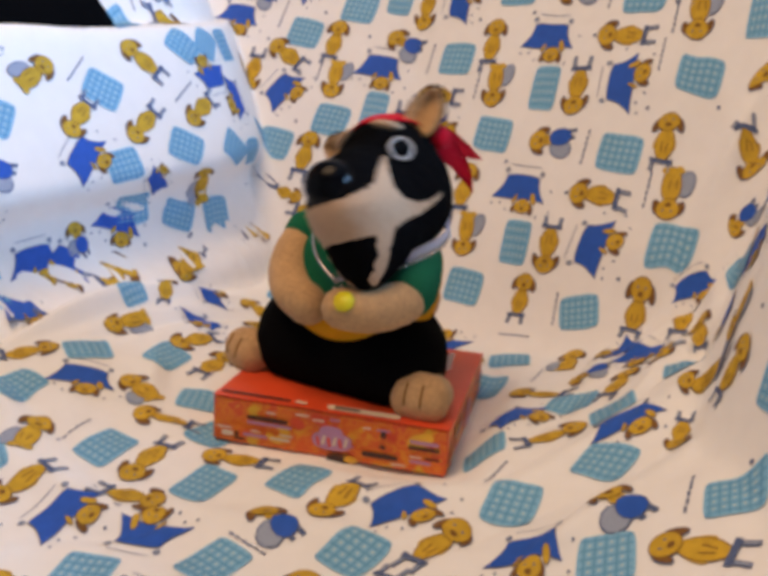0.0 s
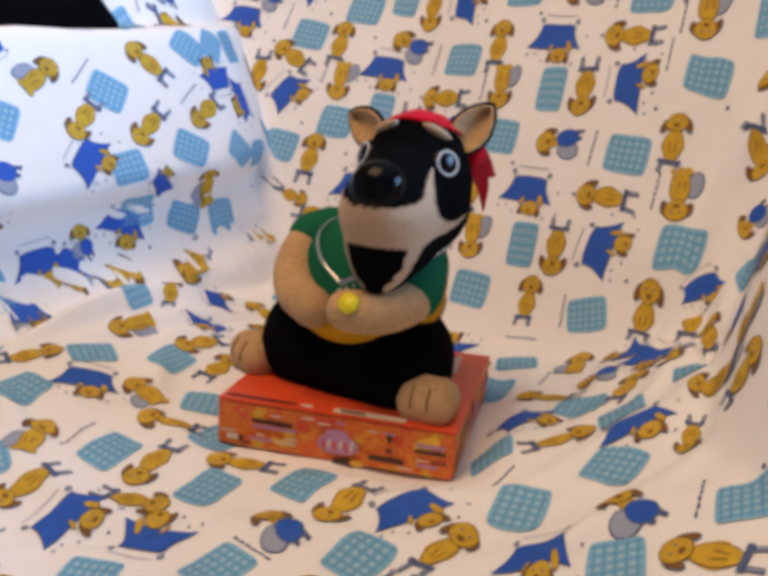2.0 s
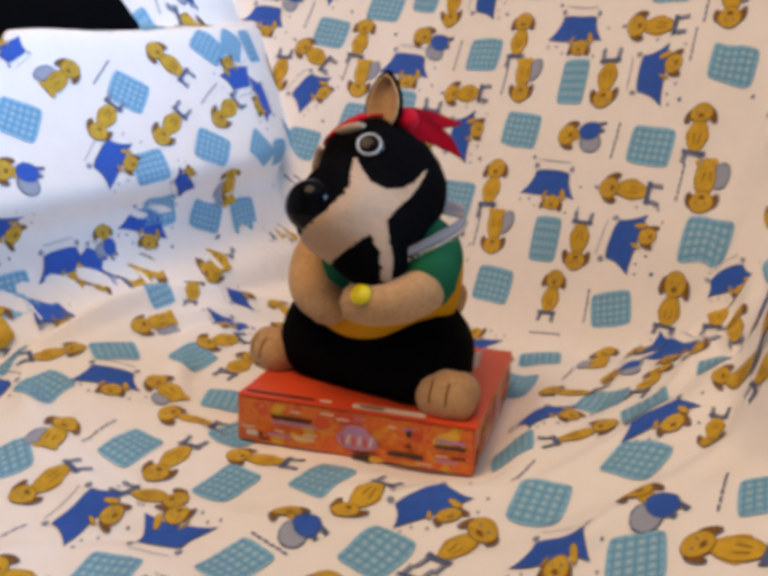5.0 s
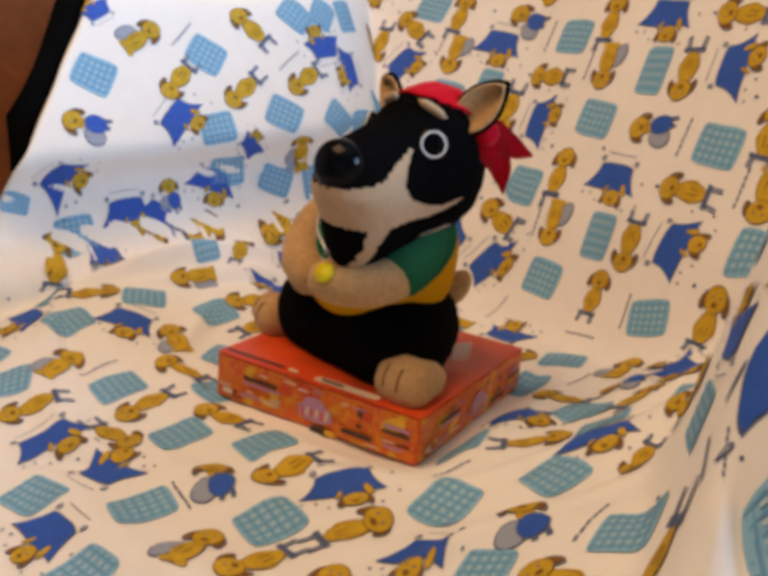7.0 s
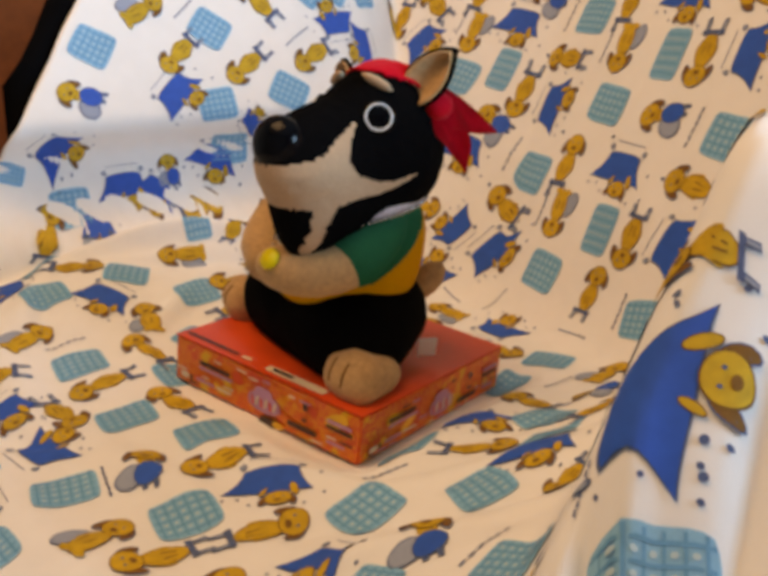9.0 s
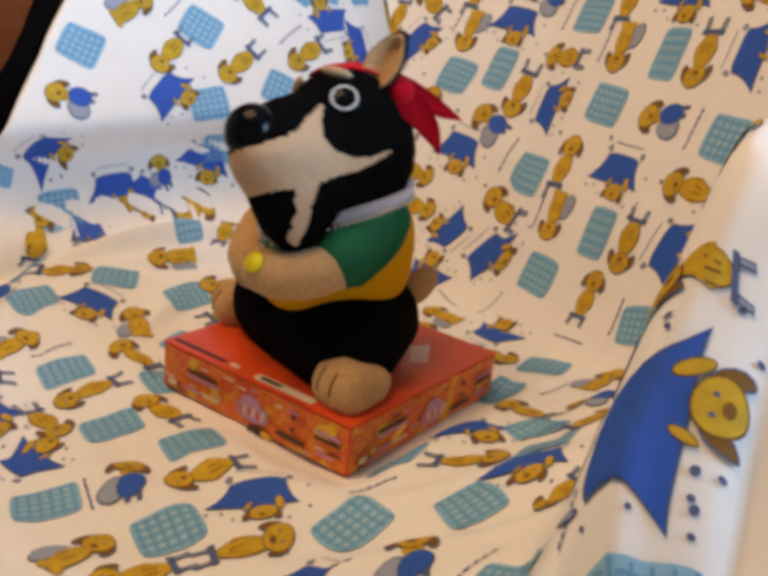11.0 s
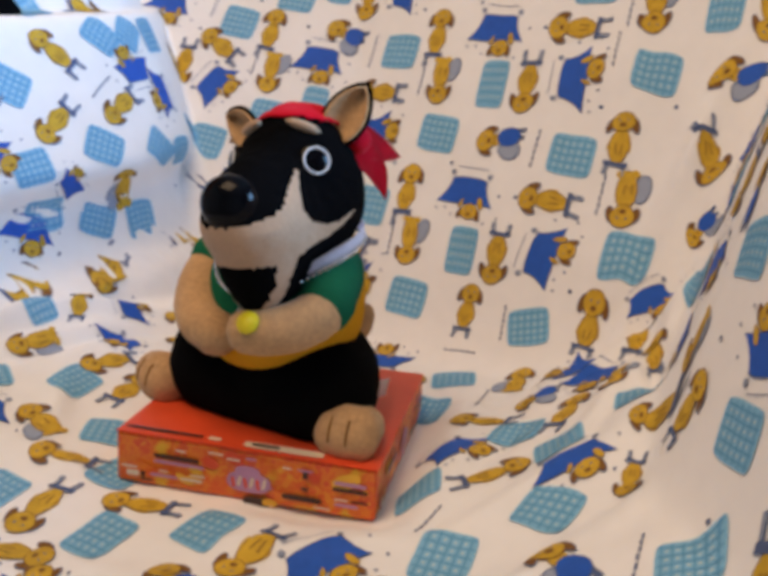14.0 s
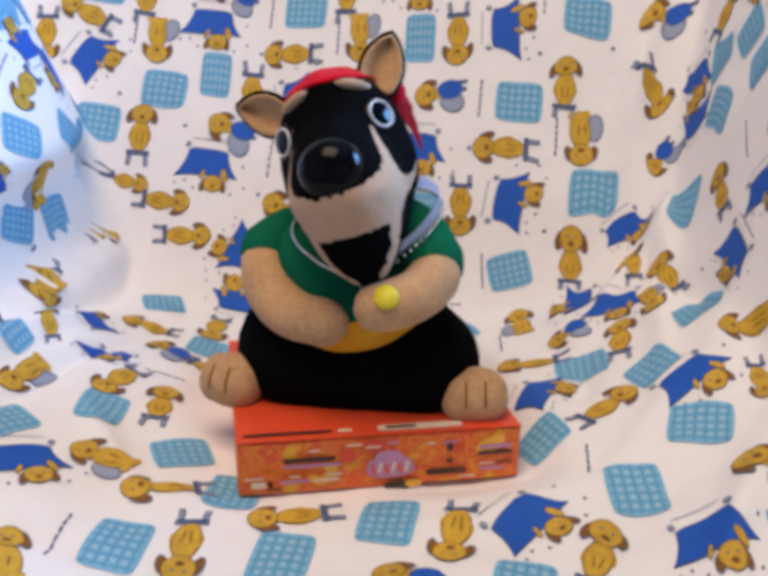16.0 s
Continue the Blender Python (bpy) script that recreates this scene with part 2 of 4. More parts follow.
def on_sheet(x, y, lift=0.0):
    """The place on the cloth over (x, y); the cushion's lower face tucks in under its bulge."""
    e = 0.002
    z = sheet_height(x, y)
    n = Vector((sheet_height(x - e, y) - sheet_height(x + e, y), sheet_height(x, y - e) - sheet_height(x, y + e), 2 * e)).normalized()
    p = Vector((x, y, z)) + n * lift
    if x < -0.1 and 0.53 < z < 0.66:
        near = step(0.02, -0.005, seat_height(x, y) - left_height(x, y)) * step(0.0, 0.03, left_height(x, y) - back_height(x, y))
        k = 0.040 * step(0.655, 0.600, z) * step(0.522, 0.556, z) * near
        p += Vector((-0.765 * k, 0.643 * k, 0))
    return p


X0, X1, Y0, Y1, STEP = -0.62, 0.62, 0.24, 1.46, 0.004
cols, rows = round((X1 - X0) / STEP) + 1, round((Y1 - Y0) / STEP) + 1
verts = [on_sheet(X0 + i * STEP, Y0 + j * STEP) for j in range(rows) for i in range(cols)]
faces = [(j * cols + i, j * cols + i + 1, (j + 1) * cols + i + 1, (j + 1) * cols + i) for j in range(rows - 1) for i in range(cols - 1)]
me = bpy.data.meshes.new("bed_sheet")
me.from_pydata(verts, [], faces)
me.polygons.foreach_set("use_smooth", [True] * len(me.polygons))
me.materials.append(COTTON)
sheet = tagged(new("bed_sheet", me), "white cotton bed sheet printed with puppies draped over an armchair", "bed sheet")

# ---- the printed pattern of the sheet ----
GOLD, BROWN, BLUE, PLAID, LINE, GREY, SLATE, PALE = range(8)
pv, pf, pm = [], [], []


class Spot:
    """A place on the cloth with its own axes: ly towards a motif's head, lx to the right of that."""

    def __init__(self, x, y, angle, size=1.0):
        e, a = 0.003, radians(angle)
        gx = (sheet_height(x + e, y) - sheet_height(x - e, y)) / (2 * e)
        gy = (sheet_height(x, y + e) - sheet_height(x, y - e)) / (2 * e)
        n = Vector((-gx, -gy, 1)).normalized()
        self.up = Vector((math.cos(a), math.sin(a), gx * math.cos(a) + gy * math.sin(a))).normalized()
        self.side = self.up.cross(n)
        self.x, self.y, self.size = x, y, size

    def fits(self, slack=0.55, reach=0.030):
        """Whether the cloth is flat enough here for a motif of this size."""
        mid = on_sheet(self.x, self.y)
        for k in range(8):
            d = (self.side * math.cos(k * math.pi / 4) + self.up * math.sin(k * math.pi / 4)) * reach * self.size
            if (on_sheet(self.x + d.x, self.y + d.y) - mid - d).length > slack * reach * self.size:
                return False
        return True

    def at(self, lx, ly, layer):
        d = (self.side * lx + self.up * ly) * self.size
        return on_sheet(self.x + d.x, self.y + d.y, 0.0009 + 0.00025 * layer)


def ink_grid(spot, corners, nx, ny, mat, layer=0, bow=0.0):
    """A four-cornered patch of ink. bow: how much its sides bulge."""
    (ax, ay), (bx, by), (cx, cy), (dx, dy) = corners
    base = len(pv)
    for j in range(ny + 1):
        for i in range(nx + 1):
            u, v = i / nx, j / ny
            x = (1 - v) * ((1 - u) * ax + u * bx) + v * ((1 - u) * dx + u * cx)
            y = (1 - v) * ((1 - u) * ay + u * by) + v * ((1 - u) * dy + u * cy)
            if bow:
                mx, my = (ax + bx + cx + dx) / 4, (ay + by + cy + dy) / 4
                k = 1 - bow * (2 * u - 1) ** 4 * (2 * v - 1) ** 4
                x, y = mx + (x - mx) * k, my + (y - my) * k
            pv.append(spot.at(x, y, layer))
    for j in range(ny):
        for i in range(nx):
            k = base + j * (nx + 1) + i
            pf.append((k, k + 1, k + nx + 2, k + nx + 1))
            pm.append(mat)


def ink_oval(spot, cx, cy, rx, ry, mat, layer=0, turn=0.0, n=12, cut=2.0):
    base, c, s = len(pv), math.cos(radians(turn)), math.sin(radians(turn))
    pv.append(spot.at(cx, cy, layer))
    for ring in (0.55, 1.0):
        for k in range(n):
            a = 2 * math.pi * k / n
            x, y = rx * ring * math.cos(a), ry * ring * math.sin(a)
            pv.append(spot.at(cx + c * x - s * y, cy + s * x + c * y, layer))
    for k in range(n):
        m = (k + 1) % n
        pf.append((base, base + 1 + k, base + 1 + m))
        pf.append((base + 1 + k, base + 1 + n + k, base + 1 + n + m, base + 1 + m))
        pm.extend((mat, mat))


def ink_bar(spot, x0, y0, x1, y1, width, mat, layer=0):
    d = Vector((x1 - x0, y1 - y0)).normalized() * width / 2
    n = max(1, round(math.hypot(x1 - x0, y1 - y0) / 0.008))
    ink_grid(spot, ((x0 + d.y, y0 - d.x), (x0 - d.y, y0 + d.x), (x1 - d.y, y1 + d.x), (x1 + d.y, y1 - d.x)), 1, n, mat, layer)


def print_plaid(p, w=0.050, h=0.043):
    w, h = w / 2, h / 2
    ink_grid(p, ((-w, -h), (w, -h), (w, h), (-w, h)), 8, 8, PLAID, 0, 0.10)
    for k in (-0.80, -0.48, -0.16, 0.16, 0.48, 0.80):
        ink_bar(p, k * w, -h * 0.93, k * w, h * 0.93, 0.0017, LINE, 1)
    for k in (-0.75, -0.38, 0.0, 0.38, 0.75):
        ink_bar(p, -w * 0.93, k * h, w * 0.93, k * h, 0.0017, LINE, 1.4)
    for i in range(5):
        for j in range(4):
            x, y = (-0.64 + 0.32 * i) * w, (-0.565 + 0.377 * j) * h
            ink_oval(p, x, y, 0.0017, 0.0014, PALE, 2, n=6)


def pup_head(p, x, y, turn=0.0, size=1.0):
    c, d = math.cos(radians(turn)), math.sin(radians(turn))
    for k in (-1, 1):
        ink_oval(p, x + size * (k * 0.0125 * c + 0.003 * d), y + size * (k * 0.0125 * d - 0.003 * c), 0.0044 * size, 0.0090 * size, SLATE, 1.8, turn + k * 16)
        ink_oval(p, x + size * (k * 0.0125 * c + 0.003 * d), y + size * (k * 0.0125 * d - 0.003 * c), 0.0036 * size, 0.0081 * size, BROWN, 2, turn + k * 16)
    ink_oval(p, x, y, 0.0124 * size, 0.0115 * size, BROWN, 2.5, turn, n=20)
    ink_oval(p, x, y, 0.0115 * size, 0.0106 * size, GOLD, 3, turn, n=20)
    ink_oval(p, x + 0.004 * size * d, y - 0.004 * size * c, 0.0034 * size, 0.0025 * size, BROWN, 4, turn, n=10)
    for k in (-1, 1):
        ink_oval(p, x + size * (k * 0.0042 * c - 0.002 * d), y + size * (k * 0.0042 * d + 0.002 * c), 0.0011 * size, 0.0014 * size, SLATE, 4, n=6)


def print_pup(p):
    ink_oval(p, 0, -0.006, 0.0108, 0.0195, BROWN, 0.5)
    ink_oval(p, 0, -0.006, 0.0098, 0.0185, GOLD, 1)
    for k in (-1, 1):
        ink_oval(p, k * 0.0085, -0.003, 0.0030, 0.0095, GOLD, 0, k * 14)
        ink_bar(p, k * 0.0035, -0.004, k * 0.0020, -0.015, 0.0013, BROWN, 2)
        ink_bar(p, k * 0.0085, -0.027, k * 0.0100, -0.040, 0.0048, SLATE, 1)
        ink_bar(p, k * 0.0090, -0.029, k * 0.0098, -0.039, 0.0022, GREY, 2)
    ink_bar(p, -0.0125, -0.0255, 0.0125, -0.0255, 0.0052, SLATE, 2)
    pup_head(p, 0, 0.020)


def print_net(p):
    ink_oval(p, -0.0130, -0.012, 0.0090, 0.0150, SLATE, 0, -14)
    ink_oval(p, -0.0130, -0.012, 0.0078, 0.0138, GREY, 1, -14)
    ink_oval(p, 0.002, -0.008, 0.0110, 0.0195, BROWN, 1.5, 6)
    ink_oval(p, 0.002, -0.008, 0.0100, 0.0185, GOLD, 2, 6)
    for k in (-1, 1):
        ink_oval(p, 0.003 + k * 0.007, -0.024, 0.0050, 0.0035, GOLD, 2)
        ink_bar(p, k * 0.004, -0.004, k * 0.003, -0.014, 0.0013, BROWN, 3)
    pup_head(p, 0.001, 0.018)


def print_blu(p):
    ink_oval(p, -0.0095, -0.018, 0.0115, 0.0145, SLATE, 0, -20)
    ink_oval(p, -0.0095, -0.018, 0.0102, 0.0130, GREY, 1, -20)
    ink_oval(p, 0.0045, -0.014, 0.0114, 0.0144, SLATE, 1.5)
    ink_oval(p, 0.0045, -0.014, 0.0105, 0.0135, BLUE, 2)
    ink_oval(p, 0.000, 0.001, 0.0070, 0.0060, GOLD, 1)
    for k in (0.003, 0.012):
        ink_bar(p, k, -0.022, k + 0.002, -0.032, 0.0042, SLATE, 1)
    pup_head(p, -0.002, 0.013)


def ink_quilt(spot, grow, mat, layer):
    """A sagging blanket: long and slightly hollow towards the sleeper, flared at both ends."""
    base, nx, ny = len(pv), 14, 7
    for j in range(ny + 1):
        for i in range(nx + 1):
            u, v = 2 * i / nx - 1, j / ny
            x = u * (0.0215 + 0.0135 * v**1.9)
            y = -0.0150 - 0.0030 * (1 - u**4) + v * (0.0275 + 0.0020 * (1 - u * u) + 0.0012 * u)
            pv.append(spot.at(x + grow * u, y + grow * (2 * v - 1), layer))
    for j in range(ny):
        for i in range(nx):
            k = base + j * (nx + 1) + i
            pf.append((k, k + 1, k + nx + 2, k + nx + 1))
            pm.append(mat)


def print_bed(p):
    ink_quilt(p, 0.0009, SLATE, 0)
    ink_quilt(p, 0.0, BLUE, 1)
    for k in (-1, 1):
        ink_oval(p, k * 0.0235, -0.0215, 0.0030, 0.0034, SLATE, 0, n=10)
        ink_oval(p, k * 0.0235, -0.0215, 0.0020, 0.0024, GREY, 1, n=10)
    ink_bar(p, -0.020, -0.029, 0.020, -0.029, 0.0008, SLATE, 0)
    ink_oval(p, -0.0205, 0.0095, 0.0034, 0.0078, BROWN, 1.7, 20)
    ink_oval(p, -0.0205, 0.0095, 0.0028, 0.0071, GOLD, 2, 20)
    ink_oval(p, 0.0035, 0.0115, 0.0022, 0.0062, BROWN, 1.7, -22)
    ink_oval(p, 0.0035, 0.0115, 0.0017, 0.0056, GOLD, 2, -22)
    pup_head(p, -0.0095, 0.0205, 180, 0.86)
    for x, y in ((-0.044, 0.020), (-0.040, -0.004), (0.012, 0.027), (0.022, 0.019), (0.033, 0.022), (-0.030, 0.030)):
        ink_oval(p, x, y, 0.0013, 0.0016, SLATE, 0, n=8)


def print_txt(p):
    for k in range(6):
        ink_bar(p, 0.0006 * (k % 2), -0.021 + 0.0072 * k, 0, -0.0155 + 0.0072 * k, 0.0020, SLATE, 0)


def print_dot(p):
    ink_oval(p, 0, 0, 0.0022, 0.0022, SLATE, 0, n=8)


INK = {"plaid": print_plaid, "pup": print_pup, "net": print_net, "blu": print_blu, "bed": print_bed, "txt": print_txt, "dot": print_dot}


def stamp(kind, spot):
    """Prints a motif; where a fold would tear it, a smaller one, or none."""
    for share in (0.05, 0.08):
        points, first = len(pv), len(pf)
        INK[kind](spot)
        torn = sum(max((pv[f[k]] - pv[f[k - 1]]).length for k in range(len(f))) > 0.017 for f in pf[first:])
        if torn <= share * (len(pf) - first):
            return True
        del pv[points:], pf[first:], pm[first:]
        spot.size *= 0.62
    return False


# Where the cloth lies crumpled on the seat and over the arms: place and turn of each motif.
STRAY = {
    'plaid': [
        (-0.270, 0.804, 121), (-0.199, 0.825, 149), (-0.210, 0.667, 148), (-0.118, 0.618, 147), (-0.044, 0.621, 145), (0.004, 0.531, 144), (-0.090, 0.521, 139), (0.115, 0.572, 156),
        (0.234, 0.483, 72), (0.104, 0.667, 85), (0.184, 0.593, 48), (0.150, 0.897, 82), (0.271, 0.702, 73), (0.207, 0.675, 82), (-0.151, 0.760, 90), (-0.179, 1.048, 67),
        (-0.383, 0.913, 84), (-0.303, 1.019, 79), (-0.224, 1.060, 84), (-0.238, 1.129, 79), (-0.206, 1.215, 82),  (-0.408, 0.802, 75), (-0.177, 1.122, 87),
        (-0.302, 0.635, 122), (0.303, 0.413, 109), (0.226, 0.925, 84), (0.369, 0.811, 1), (0.349, 0.820, 31), (-0.112, 1.055, 85),
    ],
    'pup': [
        (-0.319, 0.785, 31), (-0.227, 0.938, 93), (-0.173, 0.712, 171), (-0.171, 0.650, -114), (-0.100, 0.655, 168), (-0.259, 0.611, -136), (-0.011, 0.590, -128), (0.062, 0.537, 44),
        (0.204, 0.455, 137), (0.159, 0.664, 9), (0.236, 0.594, -117), (0.228, 0.741, 53), (0.164, 0.781, 152), (0.261, 0.636, 116), (-0.344, 0.944, -112), (-0.265, 1.034, -113),
        (-0.273, 1.075, -159), (-0.214, 1.102, -111), (-0.288, 0.955, 51), (-0.355, 0.879, -166), (-0.319, 0.909, -125), (-0.248, 0.973, -76), (0.298, 0.487, 165), (0.309, 0.508, 66),
        (0.384, 0.921, -79), (0.308, 0.784, 75), (0.334, 0.758, 60), (-0.143, 1.113, 56), (-0.078, 1.075, 75), (-0.071, 1.000, -116), (-0.153, 0.833, 68),
    ],
    'net': [
        (-0.251, 0.872, -132), (-0.275, 0.672, 86), (0.136, 0.601, -111), (0.208, 0.871, 65), (-0.358, 0.969, 64), (-0.030, 0.486, 81),
    ],
    'blu': [
        (-0.056, 0.565, 120), (0.176, 0.523, 103), (-0.380, 0.881, -143), (-0.353, 0.860, -131), (0.371, 0.885, 157), (-0.128, 0.948, 120),
    ],
    'txt': [
        (-0.243, 0.685, 58), (-0.070, 0.540, -39), (0.215, 0.504, -114), (0.160, 0.945, -33), (-0.327, 1.007, 72), (-0.232, 1.095, 69), (0.271, 0.438, -93), (0.203, 0.942, 69),
        (0.108, 0.616, -122),
    ],
    'dot': [
        (0.317, 0.449, 107), (0.291, 0.433, 109), (0.292, 0.473, 104), (0.310, 0.443, 0), (0.312, 0.436, 0), (0.277, 0.434, 0), (0.248, 0.499, 0),
    ],
    'bed': [
        (-0.349, 0.858, -43), (-0.183, 0.916, -132), (-0.214, 0.578, -28), (-0.145, 0.560, 68), (0.037, 0.581, -66), (0.117, 0.506, -112), (-0.259, 0.756, -88), (0.136, 0.721, -50),
        (0.207, 0.632, -94), (0.260, 0.794, -136), (-0.309, 0.962, 28), (-0.242, 1.015, 69), (-0.186, 1.176, -103), (-0.264, 0.972, -110), (-0.379, 0.843, 39), (-0.396, 0.946, -172),
        (-0.306, 0.915, -121), (-0.361, 0.732, -125), (-0.137, 0.477, -120), (0.082, 0.962, 60), (0.405, 0.884, -129), (0.298, 0.699, 117), (0.329, 0.873, -75), (-0.152, 1.080, -92),
        (0.293, 0.452, -3),
    ],
}
taken = [Vector((x, y, sheet_height(x, y))) for places in STRAY.values() for x, y, _ in places]

# The weave's repeat on the back rest: two steps, and the motifs of one repeat with the way each is turned.
BACK, ACROSS, UPWARD = Vector((0.1754, 1.0642, 0.657)), Vector((0.7764, -0.6302, 0)), Vector((0.2977, 0.3668, 0.8814))
STEP_A, STEP_B = (0.255, -0.090), (0.228, 0.100)
REPEAT = [
    ("plaid", 0.000, 0.000, 92), ("plaid", 0.167, 0.000, 92), ("tall", 0.050, 0.064, 95), ("bed", -0.082, -0.019, 2), ("bed", 0.061, -0.062, -88),
    ("pup", 0.155, -0.053, 182), ("pup", -0.015, -0.074, 94), ("pup", 0.092, 0.068, -84), ("net", -0.018, 0.062, -84), ("blu", 0.077, 0.003, 182),
    ("txt", 0.125, 0.000, 92), ("txt", -0.045, 0.060, 94), ("dot", 0.030, -0.030, 0), ("dot", -0.045, -0.045, 0), ("dot", 0.120, -0.055, 0),
]
placed = list(taken)
for i in range(-3, 4):
    for j in range(-4, 5):
        for kind, u, v, turn in REPEAT:
            u, v = u - 0.052 + i * STEP_A[0] + j * STEP_B[0], v + 0.023 + i * STEP_A[1] + j * STEP_B[1]
            p = BACK + ACROSS * u + UPWARD * v
            d = ACROSS * math.cos(radians(turn)) + UPWARD * math.sin(radians(turn))
            if not (-0.190 < v < 0.36 and X0 + 0.06 < p.x < X1 - 0.06 and p.y < Y1 - 0.06):
                continue
            if sheet_height(p.x, p.y) - back_height(p.x, p.y) > (0.02 if p.x < 0 else 0.06):
                continue
            here = Vector((p.x, p.y, sheet_height(p.x, p.y)))
            if any((here - q).length < 0.042 for q in taken):
                continue
            spot = Spot(p.x, p.y, math.degrees(math.atan2(d.y, d.x)))
            placed.append(here)
            if kind == "tall":
                print_plaid(spot, 0.034, 0.054)
            else:
                stamp(kind, spot)

inked = []
for kind in ("bed", "plaid", "blu", "net", "pup", "txt", "dot"):
    for x, y, turn in STRAY.get(kind, ()):
        here = Vector((x, y, sheet_height(x, y)))
        if kind not in ("txt", "dot"):
            if any((here - q).length < (0.054 if x < -0.2 and y > 0.83 else 0.040) for q in inked):
                continue
            inked.append(here)
        for size, slack in ((0.98, 3.0) if kind == "bed" and x > 0.25 and y < 0.56 else (0.90, 0.8), (0.75, 0.9), (0.58, 2.0)):
            spot = Spot(x, y, turn, size)
            if spot.fits(slack):
                stamp(kind, spot)
                break

# The inner side of the other arm: the same weave, crumpled.
rnd = random.Random(11)
kinds = ("plaid", "pup", "bed", "blu", "net", "txt", "pup", "plaid", "dot")
for j in range(13):
    for i in range(9):
        y = 0.46 + 0.058 * j + rnd.uniform(-0.010, 0.010)
        z = 0.56 + 0.050 * i + 0.025 * (j % 2) + rnd.uniform(-0.008, 0.008)
        x = 0.273 + 0.22 * (y - 0.60 + math.sqrt((y - 0.60) ** 2 + 0.002)) + (z - 0.68) / 4.0
        kind, turn = kinds[(i * 4 + j * 3) % 9], 90 * rnd.randrange(4) + 55 + rnd.uniform(-12, 12)
        here = Vector((x, y, sheet_height(x, y)))
        if abs(here.z - z) > 0.05 or here.z < 0.57 or any((here - q).length < 0.046 for q in taken):
            continue
        spot = Spot(x, y, turn, 0.85)
        if spot.fits(1.2):
            taken.append(here)
            placed.append(here)
            stamp(kind, spot)

# What is left bare in the folds and corners is printed too.
rnd = random.Random(5)
bare = []
for n in range(14000):
    x, y = rnd.uniform(-0.58, 0.50), rnd.uniform(0.36, 1.20)
    if abs(x) < 0.12 and 0.62 < y < 0.90:
        continue
    here = on_sheet(x, y)
    gap = 0.052 if n < 9000 else 0.044
    if any((here - q).length < gap for q in placed):
        continue
    kind, turn = kinds[rnd.randrange(9)], rnd.choice((60, 150, 240, 330)) + rnd.uniform(-15, 15)
    spot = Spot(x, y, turn, 0.88)
    if not spot.fits(1.3):
        spot = Spot(x, y, turn, 0.7)
        if not spot.fits(1.6):
            continue
    placed.append(here)
    if not stamp(kind, spot):
        bare.append(here)

# The crumpled foot of the cushion takes smaller motifs.
placed = [q for q in placed if q not in bare]
for n in range(1500):
    x, y = rnd.uniform(-0.45, -0.10), rnd.uniform(0.86, 1.14)
    here = on_sheet(x, y)
    if any((here - q).length < 0.050 for q in placed):
        continue
    spot = Spot(x, y, rnd.choice((60, 150, 240, 330)) + rnd.uniform(-15, 15), 0.7)
    if spot.fits(2.4) and stamp(rnd.choice(("pup", "blu", "net", "bed")), spot):
        placed.append(here)

# ink does not bridge a fold
whole = [n for n, f in enumerate(pf) if max((pv[f[k]] - pv[f[k - 1]]).length for k in range(len(f))) < 0.030]
pf, pm = [pf[n] for n in whole], [pm[n] for n in whole]
me = bpy.data.meshes.new("printed_pattern")
me.from_pydata(pv, [], pf)
for m in (PRINT_GOLD, PRINT_BROWN, PRINT_BLUE, PRINT_PLAID, PRINT_PLAID_DARK, PRINT_GREY, PRINT_SLATE, PRINT_PALE):
    me.materials.append(m)
me.polygons.foreach_set("material_index", pm)
me.polygons.foreach_set("use_smooth", [True] * len(me.polygons))
pattern = tagged(new("printed_pattern", me), "puppies, blue beds and checked blankets printed on the cloth", kind="stuff")
pattern.parent = sheet

# ---- the armchair under the sheet ----


def chair_height(x, y):
    along = -0.64 * (x + 0.301) - 0.77 * (y - 1.004)
    into = -0.765 * (x + 0.301) + 0.643 * (y - 1.004)
    wing = smin(0.695 + 2.11 * into, 1.0, 0.05)
    wing = smin(wing, wing - 9.0 * (along + 1.3 * into - 0.225), 0.02)
    if x > -0.15 or along < -0.06 or into < 0.0 or (along + 1.41 * into < 0.165 and into < 0.05):
        wing = 0
    low = min(sheet_height(x + dx, y + dy) for dx, dy in ((0, 0), (0.045, -0.04), (0.06, -0.055), (-0.03, 0), (0.03, 0), (0, -0.03), (0, 0.03)))
    return max(low - 0.012, wing, 0.30)


chair = tagged(new("armchair"), "black upholstered armchair almost wholly covered by the sheet", "armchair")
n = 90
cv, cf = [], []
for j in range(n + 1):
    for i in range(n + 1):
        x, y = -0.66 + 1.28 * i / n, 0.25 + 1.21 * j / n
        cv.append((x, y, chair_height(x, y)))
        cv.append((x, y, 0.06))
for j in range(n):
    for i in range(n):
        k = 2 * (j * (n + 1) + i)
        up = 2 * (n + 1)
        cf.append((k, k + 2, k + up + 2, k + up))
        cf.append((k + 1, k + up + 1, k + up + 3, k + 3))
for i in range(n):
    for k, step_on in ((2 * i, 2), (2 * (n * (n + 1) + i), 2), (2 * i * (n + 1), 2 * (n + 1)), (2 * (i * (n + 1) + n), 2 * (n + 1))):
        cf.append((k, k + step_on, k + step_on + 1, k + 1))
me = bpy.data.meshes.new("upholstery")
me.from_pydata(cv, [], cf)
me.polygons.foreach_set("use_smooth", [True] * len(me.polygons))
me.materials.append(DARK)
new("upholstery", me).parent = chair
